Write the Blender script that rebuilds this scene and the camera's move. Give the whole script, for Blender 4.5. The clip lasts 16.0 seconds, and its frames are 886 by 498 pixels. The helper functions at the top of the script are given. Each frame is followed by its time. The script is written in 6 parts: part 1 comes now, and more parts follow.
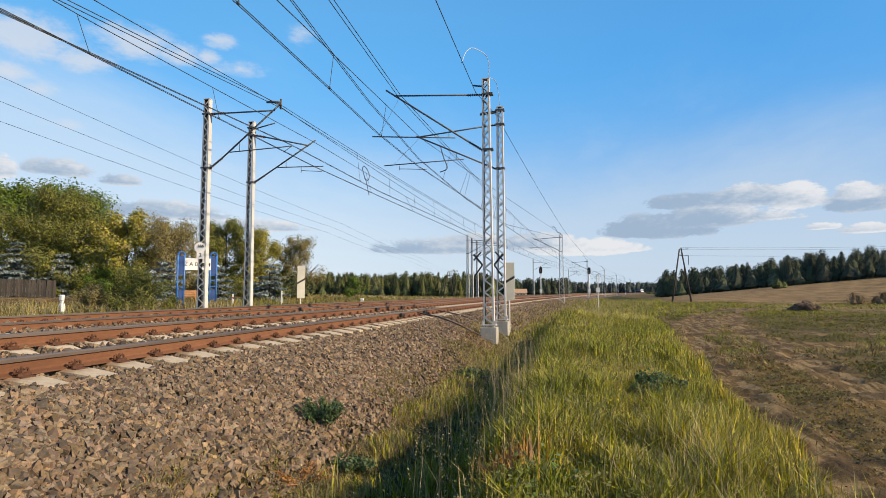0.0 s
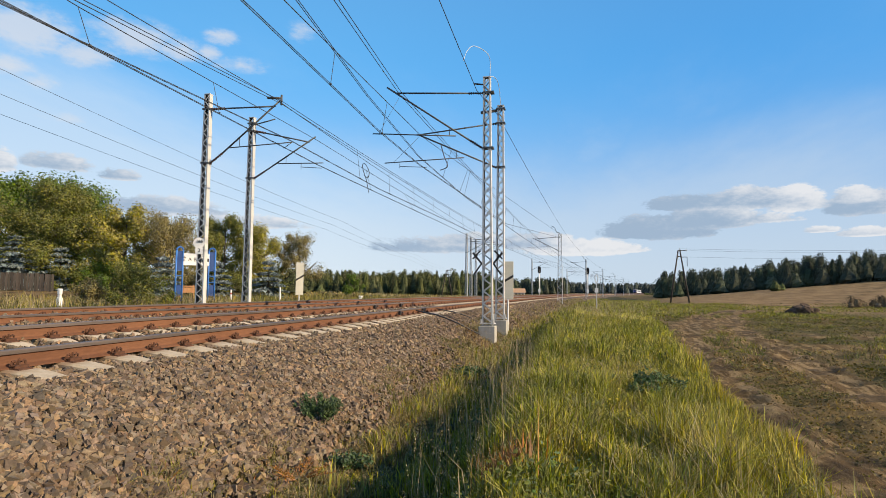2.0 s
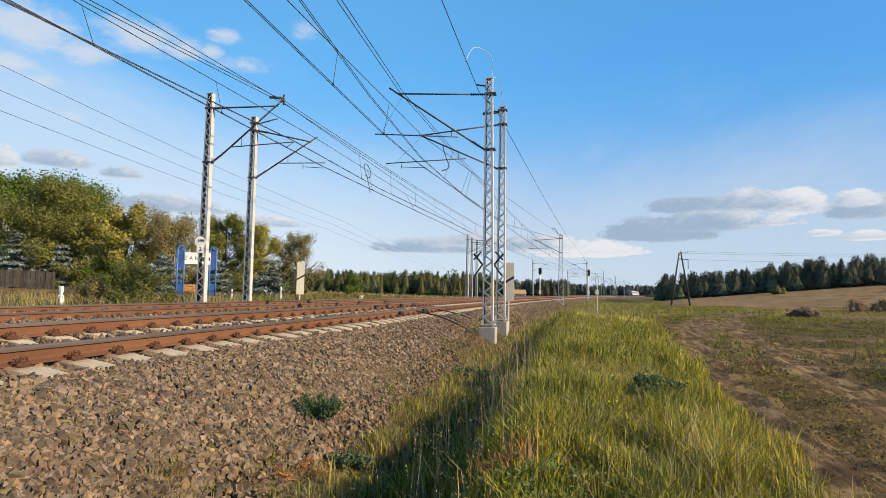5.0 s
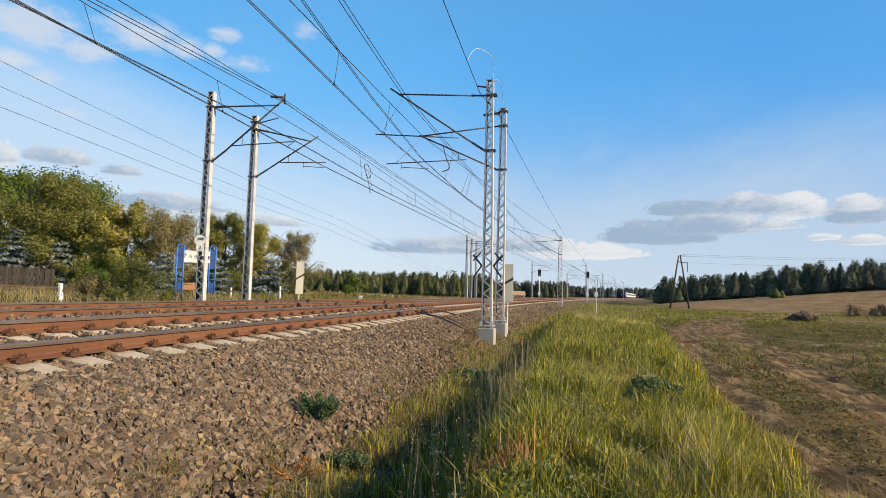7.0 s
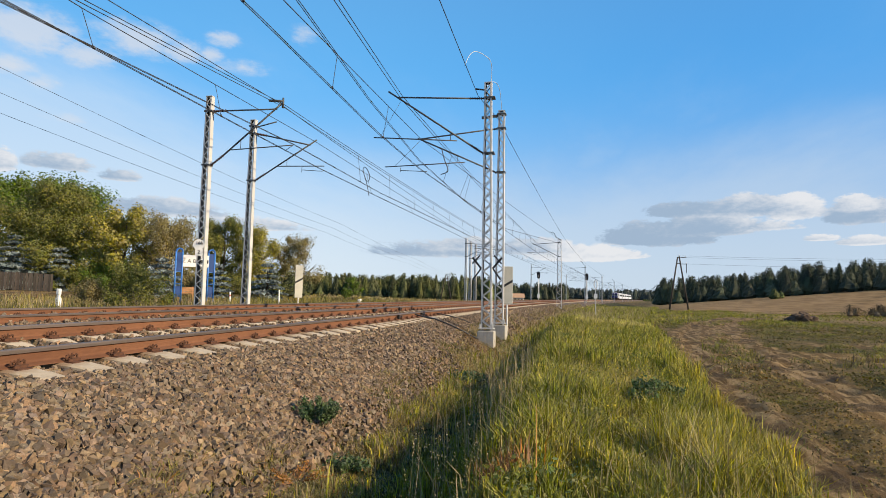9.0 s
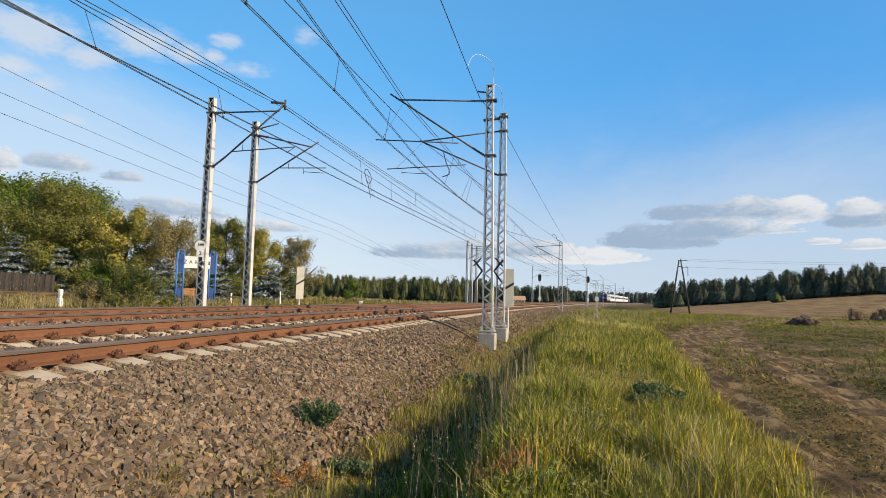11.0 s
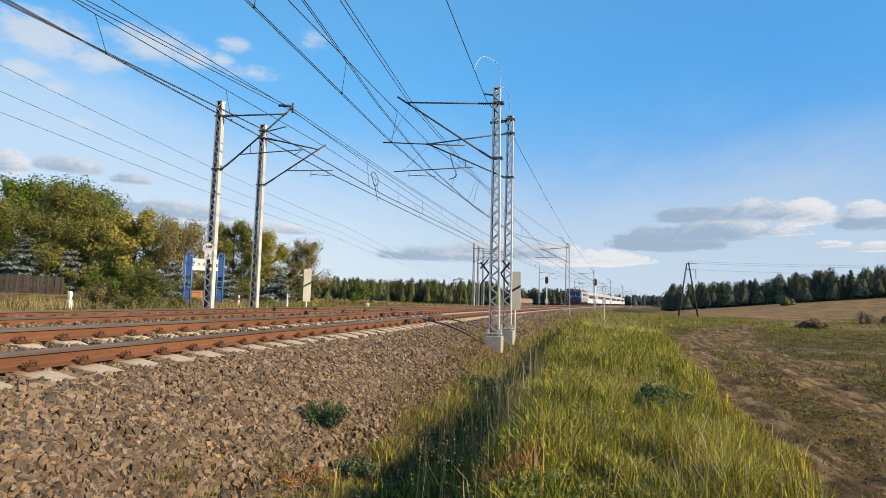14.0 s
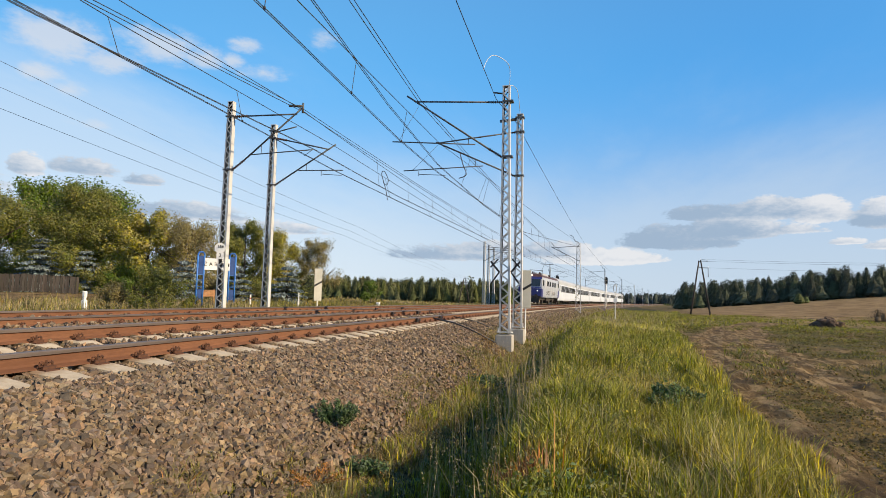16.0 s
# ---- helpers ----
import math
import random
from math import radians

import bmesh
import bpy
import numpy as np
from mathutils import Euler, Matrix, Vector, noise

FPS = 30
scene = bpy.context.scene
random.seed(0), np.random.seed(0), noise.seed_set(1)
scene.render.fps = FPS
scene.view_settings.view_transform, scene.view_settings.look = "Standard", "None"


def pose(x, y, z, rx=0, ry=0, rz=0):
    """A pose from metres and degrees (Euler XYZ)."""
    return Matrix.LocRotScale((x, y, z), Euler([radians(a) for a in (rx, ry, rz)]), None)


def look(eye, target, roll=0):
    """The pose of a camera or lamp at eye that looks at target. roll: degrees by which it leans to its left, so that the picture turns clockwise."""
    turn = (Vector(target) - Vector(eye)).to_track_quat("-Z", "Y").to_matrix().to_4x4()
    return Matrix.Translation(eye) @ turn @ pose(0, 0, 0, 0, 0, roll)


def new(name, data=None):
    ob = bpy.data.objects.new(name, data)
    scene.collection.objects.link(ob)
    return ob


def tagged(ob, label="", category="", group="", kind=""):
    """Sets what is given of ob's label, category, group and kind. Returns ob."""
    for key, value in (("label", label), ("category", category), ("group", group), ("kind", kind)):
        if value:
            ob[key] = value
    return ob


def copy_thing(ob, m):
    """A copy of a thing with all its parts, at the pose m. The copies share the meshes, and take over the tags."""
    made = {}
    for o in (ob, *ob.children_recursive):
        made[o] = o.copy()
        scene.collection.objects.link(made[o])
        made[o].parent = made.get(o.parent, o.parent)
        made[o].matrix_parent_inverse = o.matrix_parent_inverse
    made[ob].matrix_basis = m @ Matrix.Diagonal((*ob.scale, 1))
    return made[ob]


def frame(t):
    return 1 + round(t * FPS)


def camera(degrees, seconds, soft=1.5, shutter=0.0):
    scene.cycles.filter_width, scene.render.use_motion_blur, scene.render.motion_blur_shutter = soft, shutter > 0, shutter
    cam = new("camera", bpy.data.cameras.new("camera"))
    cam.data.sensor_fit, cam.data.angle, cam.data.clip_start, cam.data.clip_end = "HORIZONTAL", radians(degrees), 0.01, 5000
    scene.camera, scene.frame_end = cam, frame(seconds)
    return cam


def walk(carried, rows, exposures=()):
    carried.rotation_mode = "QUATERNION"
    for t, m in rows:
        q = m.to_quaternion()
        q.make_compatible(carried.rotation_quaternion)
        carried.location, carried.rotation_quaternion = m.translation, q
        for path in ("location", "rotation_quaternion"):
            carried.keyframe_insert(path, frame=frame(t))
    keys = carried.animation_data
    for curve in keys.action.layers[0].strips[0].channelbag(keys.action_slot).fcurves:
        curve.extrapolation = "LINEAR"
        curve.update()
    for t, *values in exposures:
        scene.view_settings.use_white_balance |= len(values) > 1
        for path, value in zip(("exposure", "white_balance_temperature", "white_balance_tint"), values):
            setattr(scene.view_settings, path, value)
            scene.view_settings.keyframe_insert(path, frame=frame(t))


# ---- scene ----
cam = camera(74.9, 16.0, soft=0.75)
PATH = [
    (0.0, pose(5.829, -0.008, 0.682, 94.273, 0.053, 11.977)),
    (0.5, pose(5.824, -0.011, 0.673, 94.250, -0.143, 11.962)),
    (1.0, pose(5.813, 0.005, 0.671, 94.257, -0.240, 11.933)),
    (1.5, pose(5.821, 0.004, 0.674, 94.160, -0.361, 11.866)),
    (2.0, pose(5.809, 0.009, 0.663, 94.143, -0.610, 11.812)),
    (2.5, pose(5.803, 0.016, 0.665, 94.059, -0.716, 11.742)),
    (3.0, pose(5.815, -0.003, 0.679, 94.017, -0.990, 11.725)),
    (3.5, pose(5.803, -0.000, 0.674, 94.066, -1.065, 11.745)),
    (4.0, pose(5.816, -0.009, 0.672, 94.088, -0.988, 11.879)),
    (6.5, pose(5.801, -0.001, 0.661, 94.354, -1.436, 11.799)),
    (7.0, pose(5.817, -0.018, 0.666, 94.280, -1.596, 11.794)),
    (7.5, pose(5.807, -0.005, 0.665, 94.263, -1.524, 11.754)),
    (8.0, pose(5.808, -0.009, 0.667, 94.333, -1.509, 11.754)),
    (8.5, pose(5.813, -0.007, 0.672, 94.422, -1.427, 11.723)),
    (9.0, pose(5.807, -0.008, 0.668, 94.559, -1.236, 11.718)),
    (11.5, pose(5.808, -0.013, 0.672, 94.836, -1.527, 11.854)),
    (12.0, pose(5.806, -0.014, 0.662, 94.935, -1.530, 11.920)),
    (12.5, pose(5.811, -0.008, 0.663, 95.004, -1.506, 12.057)),
    (13.0, pose(5.811, -0.014, 0.669, 94.938, -1.432, 12.198)),
    (13.5, pose(5.810, -0.013, 0.668, 94.941, -1.464, 12.353)),
    (14.0, pose(5.809, -0.019, 0.666, 95.008, -1.553, 12.485)),
    (14.5, pose(5.806, -0.017, 0.666, 95.000, -1.559, 12.645)),
    (15.0, pose(5.801, -0.020, 0.667, 94.989, -1.566, 12.823)),
    (15.5, pose(5.802, -0.022, 0.663, 94.938, -1.500, 13.068)),
    (16.0, pose(5.813, -0.030, 0.674, 94.857, -1.423, 13.509)),
]
walk(cam, PATH)

# ---- sun, sky and exposure ----
SUN_AZ, SUN_EL = 100.0, 26.0            # degrees, clockwise from +y; height over the horizon
scene.view_settings.exposure = 0.63
sun_data = bpy.data.lights.new("sun", "SUN")
sun_data.energy, sun_data.angle, sun_data.color = 5.0, radians(0.6), (1.0, 0.79, 0.52)
sun = new("sun", sun_data)
_az, _el = radians(SUN_AZ), radians(SUN_EL)
SUN_DIR = Vector((math.sin(_az) * math.cos(_el), math.cos(_az) * math.cos(_el), math.sin(_el)))
sun.matrix_basis = look(SUN_DIR * 100, (0, 0, 0))


class Nodes:
    """Short hand for node trees."""

    def __init__(self, tree):
        self.t = tree
        tree.nodes.clear()

    def add(self, kind, props=None, **sockets):
        n = self.t.nodes.new(kind)
        for k, v in (props or {}).items():
            setattr(n, k, v)
        for k, v in sockets.items():
            key = int(k[1:]) if k[0] == "i" and k[1:].isdigit() else k.replace("_", " ")
            self.put(n, key, v)
        return n

    def put(self, n, key, v):
        s = n.inputs[key]
        if isinstance(v, bpy.types.NodeSocket):
            self.t.links.new(v, s)
        elif isinstance(v, bpy.types.Node):
            self.t.links.new(v.outputs[0], s)
        else:
            s.default_value = v

    def m(self, op, a, b=0.0, c=0.0, clamp=False):
        n = self.add("ShaderNodeMath", {"operation": op, "use_clamp": clamp}, i0=a, i1=b, i2=c)
        return n.outputs[0]

    def mix(self, f, a, b):
        n = self.t.nodes.new("ShaderNodeMix")
        n.data_type = "RGBA"
        for i, v in ((0, f), (6, a), (7, b)):
            if isinstance(v, bpy.types.NodeSocket):
                self.t.links.new(v, n.inputs[i])
            else:
                n.inputs[i].default_value = v if i == 0 else (*v, 1)
        return n.outputs[2]

    def noise(self, vec, scale, detail=4.0, rough=0.55, kind="ShaderNodeTexNoise"):
        n = self.t.nodes.new(kind)
        n.inputs["Scale"].default_value = scale
        if kind == "ShaderNodeTexNoise":
            n.inputs["Detail"].default_value, n.inputs["Roughness"].default_value = detail, rough
        if vec is not None:
            self.t.links.new(vec, n.inputs["Vector"])
        return n.outputs[0]

    def ramp(self, x, lo, hi):
        n = self.add("ShaderNodeMapRange", {"interpolation_type": "SMOOTHSTEP"}, i0=x, i1=lo, i2=hi)
        return n.outputs[0]


# heaped clouds: azimuth, height of the base line, half width, rise above the base (degrees), weight, tone of the base
HEAPED = (
    (8.6, 5.5, 6.2, 2.3, 1.0, -0.25), (12.6, 6.3, 5.2, 2.0, 1.0, -0.15), (11.4, 7.9, 4.8, 1.5, 1.0, -0.2), (16.5, 7.9, 4.4, 1.9, 1.0, 0.1), (19.7, 7.5, 2.8, 2.1, 1.0, 0.45),
    (16.9, 6.4, 4.4, 1.1, 0.55, 0.3), (24.3, 6.9, 3.3, 2.1, 1.0, -0.05), (23.8, 7.8, 1.9, 1.5, 1.0, 0.65), (28.5, 7.2, 3.5, 1.6, 1.0, 0.1), (38.0, 7.5, 5.5, 2.4, 1.0, 0.1), (52.0, 7.0, 6.0, 2.2, 1.0, 0.1),
    (1.6, 3.9, 6.0, 1.7, 1.0, 0.75), (5.2, 4.0, 3.2, 1.1, 0.9, 0.6), (-2.4, 4.5, 5.0, 1.7, 1.0, 0.1), (-13.0, 4.1, 8.5, 1.7, 0.6, 0.0), (-9.0, 4.8, 4.0, 1.4, 0.9, 0.2),
    (21.5, 5.3, 1.6, 0.6, 0.8, 0.5), (24.6, 4.9, 2.4, 0.8, 0.8, 0.4),
    (-45.8, 9.9, 3.2, 1.6, 0.62, 0.1), (-41.5, 9.5, 2.2, 1.1, 0.62, 0.05), (-50.0, 9.4, 1.6, 1.9, 0.95, 0.3), (-38.0, 6.9, 7.0, 1.6, 1.0, 0.05), (-30.0, 6.0, 6.0, 1.2, 0.9, 0.25), (-55.0, 8.0, 5.0, 3.0, 0.9, 0.3),
)
# thin drifting clouds: azimuth, height, half width, half height, weight
THIN = (
    (-48.6, 20.2, 4.6, 2.6, 1.25), (-44.6, 19.2, 3.4, 1.6, 1.0), (-40.6, 21.3, 5.0, 2.1, 1.1), (-37.2, 20.9, 3.4, 1.5, 1.0), (-33.5, 22.5, 2.2, 1.0, 0.85), (-34.7, 21.0, 1.9, 1.0, 0.9), (-31.8, 20.4, 3.6, 1.0, 0.75),
    (-26.2, 23.8, 2.0, 1.6, 0.6), (-49.4, 17.2, 2.2, 1.2, 0.95), (-47.6, 16.4, 2.0, 0.9, 0.7), (-45.5, 13.8, 3.0, 0.8, 0.5), (-56.0, 20.0, 4.0, 2.0, 0.9),
)
world = bpy.data.worlds.new("sky")
scene.world = world
world.use_nodes = True
w = Nodes(world.node_tree)
sky = w.add("ShaderNodeTexSky", {"sky_type": "NISHITA", "sun_disc": False, "sun_elevation": _el, "sun_rotation": _az,
                                 "air_density": 1.0, "dust_density": 0.6, "ozone_density": 2.0, "altitude": 100.0})
ray_dir = w.add("ShaderNodeTexCoord").outputs["Generated"]
xyz = w.add("ShaderNodeSeparateXYZ", None, Vector=ray_dir)
azi = w.m("MULTIPLY", w.m("ARCTAN2", xyz.outputs[0], xyz.outputs[1]), 57.2958)
ele = w.m("MULTIPLY", w.m("ARCSINE", xyz.outputs[2]), 57.2958)
flat = w.add("ShaderNodeCombineXYZ", None, X=w.m("MULTIPLY", azi, 0.1), Y=w.m("MULTIPLY", ele, 0.2), Z=0.0).outputs[0]
puff = w.m("SUBTRACT", w.noise(flat, 3.6, 9.0, 0.6), 0.5)
fluff = w.m("SUBTRACT", w.noise(flat, 14.0, 7.0, 0.65), 0.5)
mask, tone_sum, weight_sum = None, None, 0.001
for ca, ce, hw, hh, st, tone in HEAPED:
    dx = w.m("DIVIDE", w.m("SUBTRACT", azi, ca), hw)
    rise = w.m("SUBTRACT", ele, ce)
    dy = w.m("MAXIMUM", w.m("DIVIDE", rise, hh), w.m("MULTIPLY", w.m("DIVIDE", rise, hh), -3.2))
    d = w.m("SQRT", w.m("ADD", w.m("MULTIPLY", dx, dx), w.m("MULTIPLY", dy, dy)))
    k = w.m("MULTIPLY", w.m("SUBTRACT", 1.0, d, clamp=True), st)
    lit = w.m("ADD", w.m("ADD", w.m("MULTIPLY", dy, 0.55), w.m("MULTIPLY", dx, 0.22)), tone)
    mask = k if mask is None else w.m("MAXIMUM", mask, k)
    tone_sum = w.m("MULTIPLY", k, lit) if tone_sum is None else w.m("ADD", tone_sum, w.m("MULTIPLY", k, lit))
    weight_sum = w.m("ADD", weight_sum, k)
body = w.m("ADD", mask, w.m("ADD", w.m("MULTIPLY", puff, 0.95), w.m("MULTIPLY", fluff, 0.55)))
dense = w.m("MULTIPLY", w.ramp(body, 0.08, 0.29), w.ramp(mask, 0.0, 0.15))
tone_here = w.m("ADD", w.m("DIVIDE", tone_sum, weight_sum), w.m("ADD", w.m("MULTIPLY", puff, 1.1), w.m("MULTIPLY", fluff, 0.7)))
top_lit = w.ramp(tone_here, -0.1, 0.95)
wisps = None
for ca, ce, hw, hh, st in THIN:
    dx, dy = w.m("DIVIDE", w.m("SUBTRACT", azi, ca), hw), w.m("DIVIDE", w.m("SUBTRACT", ele, ce), hh)
    d = w.m("SQRT", w.m("ADD", w.m("MULTIPLY", dx, dx), w.m("MULTIPLY", dy, dy)))
    k = w.m("MULTIPLY", w.m("SUBTRACT", 1.0, d, clamp=True), st)
    wisps = k if wisps is None else w.m("MAXIMUM", wisps, k)
thin = w.m("MULTIPLY", w.ramp(w.m("ADD", wisps, w.m("ADD", w.m("MULTIPLY", puff, 1.5), w.m("MULTIPLY", fluff, 0.5))), 0.05, 0.95), w.ramp(wisps, 0.0, 0.3))
# thin veil, drawn out by the wind; it reaches higher on both sides
plane = w.add("ShaderNodeCombineXYZ", None, X=w.m("DIVIDE", xyz.outputs[0], w.m("ADD", xyz.outputs[2], 0.12)),
              Y=w.m("MULTIPLY", w.m("DIVIDE", xyz.outputs[1], w.m("ADD", xyz.outputs[2], 0.12)), 0.45), Z=0.0).outputs[0]
streak = w.noise(plane, 1.15, 7.0, 0.6)
brim = w.m("ADD", 9.5, w.m("ADD", w.m("MULTIPLY", w.ramp(azi, -18.0, -48.0), 8.0), w.m("MULTIPLY", w.ramp(azi, -8.0, 24.0), 2.0)))
over = w.m("ADD", w.m("SUBTRACT", ele, brim), w.m("MULTIPLY", w.m("SUBTRACT", streak, 0.5), 16.0))
veil = w.m("MULTIPLY", w.ramp(over, 6.0, -5.0), 0.55)
faint = w.m("MULTIPLY", w.ramp(streak, 0.48, 0.8), w.m("MULTIPLY", w.ramp(ele, 27.0, 12.0), 0.35))
veil = w.m("MAXIMUM", veil, faint)
# clear sky: deep blue overhead, pale towards the horizon, over the physical sky
height_ = w.m("POWER", w.m("MAXIMUM", xyz.outputs[2], 0.0), 0.62)
pale = w.mix(w.ramp(azi, -35.0, 30.0), (6.4, 7.4, 8.3), (4.4, 5.5, 6.8))
clear = w.mix(w.ramp(height_, 0.08, 0.56), pale, w.mix(w.ramp(azi, -30.0, 22.0), (1.15, 4.4, 8.6), (0.75, 3.5, 7.7)))
clear = w.mix(w.ramp(height_, 0.44, 1.0), clear, (1.0, 2.1, 4.5))
c = w.mix(0.9, sky.outputs[0], clear)
c = w.mix(veil, c, w.mix(w.ramp(azi, -30.0, 0.0), (6.1, 7.0, 7.8), (5.0, 6.0, 7.1)))
c = w.mix(w.m("MULTIPLY", thin, 0.72), c, (6.3, 6.5, 6.9))
c = w.mix(w.m("MULTIPLY", dense, 0.88), c, w.mix(top_lit, (2.9, 3.85, 5.1), (7.2, 7.2, 7.3)))
bg = w.add("ShaderNodeBackground", None, Color=c, Strength=0.075)
w.add("ShaderNodeOutputWorld", None, Surface=bg)


# ---- materials ----
def mat(name, a, b, scale=6.0, rough=0.85, metal=0.0, bump=0.3, fine=40.0, c=None, rand="", dist=0.01, spec=0.4, stretch=(1, 1, 1), emit=0.0, trans=0.0, vary=(0.62, 0.76)):
    """Two colours mixed by coarse and fine noise; rand: 'object' or 'island' shifts each piece."""
    mt = bpy.data.materials.new(name)
    mt.use_nodes = True
    n = Nodes(mt.node_tree)
    pos = n.add("ShaderNodeTexCoord").outputs["Object"]
    if stretch != (1, 1, 1):
        pos = n.add("ShaderNodeMapping", None, Vector=pos, Scale=stretch).outputs[0]
    big, small = n.noise(pos, scale), n.noise(pos, fine, 3.0)
    f = n.m("ADD", n.m("MULTIPLY", big, 0.65), n.m("MULTIPLY", small, 0.35))
    col = n.mix(n.ramp(f, 0.34, 0.66), a, b)
    if c is not None:
        col = n.mix(n.ramp(n.noise(pos, scale * 0.37, 5.0), 0.52, 0.68), col, c)
    if rand:
        r = n.add("ShaderNodeObjectInfo").outputs["Random"] if rand == "object" else n.add("ShaderNodeNewGeometry").outputs["Random Per Island"]
        hsv = n.add("ShaderNodeHueSaturation", None, Color=col, Hue=n.m("ADD", 0.485, n.m("MULTIPLY", r, 0.03)),
                    Saturation=n.m("ADD", 0.75, n.m("MULTIPLY", n.m("FRACT", n.m("MULTIPLY", r, 7.3)), 0.5)),
                    Value=n.m("ADD", vary[0], n.m("MULTIPLY", n.m("FRACT", n.m("MULTIPLY", r, 3.7)), vary[1])))
        col = hsv.outputs[0]
    p = n.add("ShaderNodeBsdfPrincipled", None, Base_Color=col, Metallic=metal)
    n.put(p, "Roughness", n.m("ADD", rough - 0.08, n.m("MULTIPLY", small, 0.16), clamp=True))
    p.inputs["Specular IOR Level"].default_value = spec
    if emit:
        n.put(p, "Emission Color", col)
        p.inputs["Emission Strength"].default_value = emit
    if bump:
        bn = n.add("ShaderNodeBump", None, Strength=bump, Distance=dist, Height=f)
        n.put(p, "Normal", bn)
    out = p
    if trans:
        tr = n.add("ShaderNodeBsdfTranslucent", None, Color=col)
        out = n.add("ShaderNodeMixShader", None, i0=trans, i1=p.outputs[0], i2=tr.outputs[0])
    n.add("ShaderNodeOutputMaterial", None, Surface=out)
    return mt


M = {}
M["rust"] = mat("rusty rail steel", (0.117, 0.050, 0.025), (0.180, 0.081, 0.041), 3, 0.8, 0.1, 0.3, 60, c=(0.135, 0.054, 0.027), stretch=(1, 0.25, 1))
M["railtop"] = mat("worn rail head", (0.085, 0.066, 0.056), (0.15, 0.12, 0.105), 2, 0.55, 0.3, 0.05, 30, stretch=(1, 0.05, 1))
M["clip"] = mat("dark rusty fastening", (0.055, 0.027, 0.017), (0.12, 0.052, 0.028), 20, 0.85, 0.2, 0.4, 90)
M["sleeper"] = mat("weathered concrete sleeper", (0.35, 0.285, 0.20), (0.46, 0.39, 0.29), 5, 0.92, 0, 0.35, 50, c=(0.26, 0.18, 0.115))
M["stone"] = mat("crushed stone", (0.092, 0.066, 0.045), (0.215, 0.158, 0.106), 9, 0.9, 0, 0.5, 70, c=(0.165, 0.118, 0.076), rand="island", dist=0.004, vary=(0.42, 1.08))
M["stone_piece"] = mat("crushed stone piece", (0.092, 0.066, 0.045), (0.215, 0.158, 0.106), 9, 0.9, 0, 0.5, 70, c=(0.165, 0.118, 0.076), rand="object", dist=0.004, vary=(0.42, 1.08))
M["concrete"] = mat("mast footing concrete", (0.29, 0.275, 0.245), (0.38, 0.365, 0.33), 4, 0.9, 0, 0.3, 45, c=(0.22, 0.205, 0.175), stretch=(1, 1, 0.35))
M["mast"] = mat("pale grey mast paint", (0.423, 0.423, 0.414), (0.515, 0.515, 0.506), 3, 0.55, 0.0, 0.1, 40, c=(0.460, 0.432, 0.386), stretch=(1, 1, 0.3))
M["mast_inner_shade"] = mat("mast paint darkened as shade inside channels", (0.075, 0.066, 0.058), (0.14, 0.125, 0.11), 3, 0.85, 0.0, 0.1, 40, stretch=(1, 1, 0.3))
M["tube"] = mat("dark cantilever steel", (0.05, 0.055, 0.06), (0.10, 0.105, 0.11), 8, 0.6, 0.3, 0.1, 60)
M["insul"] = mat("brown glazed insulator", (0.035, 0.022, 0.018), (0.07, 0.04, 0.03), 9, 0.25, 0, 0.0, 60)
M["wire"] = mat("dark copper wire", (0.035, 0.04, 0.045), (0.06, 0.06, 0.065), 4, 0.6, 0.4, 0.0, 40)
M["pale_wire"] = mat("bare aluminium lead", (0.5, 0.52, 0.54), (0.6, 0.62, 0.64), 4, 0.5, 0.4, 0.0, 40)
M["white"] = mat("white sign paint", (0.648, 0.648, 0.630), (0.738, 0.729, 0.711), 3, 0.5, 0, 0.05, 30)
M["cream"] = mat("faded sign board", (0.416, 0.408, 0.352), (0.480, 0.464, 0.400), 3, 0.6, 0, 0.1, 30)
M["black"] = mat("black paint", (0.012, 0.012, 0.013), (0.025, 0.025, 0.027), 6, 0.55, 0, 0.05, 40)
M["blue"] = mat("blue sign frame paint", (0.03, 0.13, 0.42), (0.05, 0.19, 0.52), 4, 0.45, 0, 0.05, 30)
M["dark_blue"] = mat("dark blue panel", (0.015, 0.045, 0.16), (0.02, 0.06, 0.2), 4, 0.5, 0, 0.05, 30)
M["red"] = mat("red signal paint", (0.5, 0.05, 0.03), (0.6, 0.08, 0.04), 4, 0.5, 0, 0.05, 30)
M["wood"] = mat("tarred timber pole", (0.03, 0.026, 0.023), (0.07, 0.06, 0.052), 5, 0.9, 0, 0.4, 40, stretch=(1, 1, 0.1))
M["fence"] = mat("grey weathered boards", (0.030, 0.025, 0.022), (0.064, 0.054, 0.046), 5, 0.9, 0, 0.3, 40, rand="object", stretch=(1, 1, 0.15))
M["bench"] = mat("brown stained boards", (0.30, 0.15, 0.06), (0.42, 0.22, 0.10), 5, 0.7, 0, 0.2, 40)
M["bark"] = mat("grey brown bark", (0.056, 0.044, 0.032), (0.120, 0.096, 0.072), 6, 0.95, 0, 0.6, 40, stretch=(1, 1, 0.3))
M["earth"] = mat("dug earth", (0.05, 0.032, 0.02), (0.095, 0.062, 0.04), 5, 0.95, 0, 0.8, 25, dist=0.05)
M["leaf_green"] = mat("fresh green leaves", (0.075, 0.135, 0.022), (0.16, 0.21, 0.042), 1.2, 0.75, 0, 0, 9, rand="island", trans=0.35, vary=(0.7, 0.55), spec=0.2)
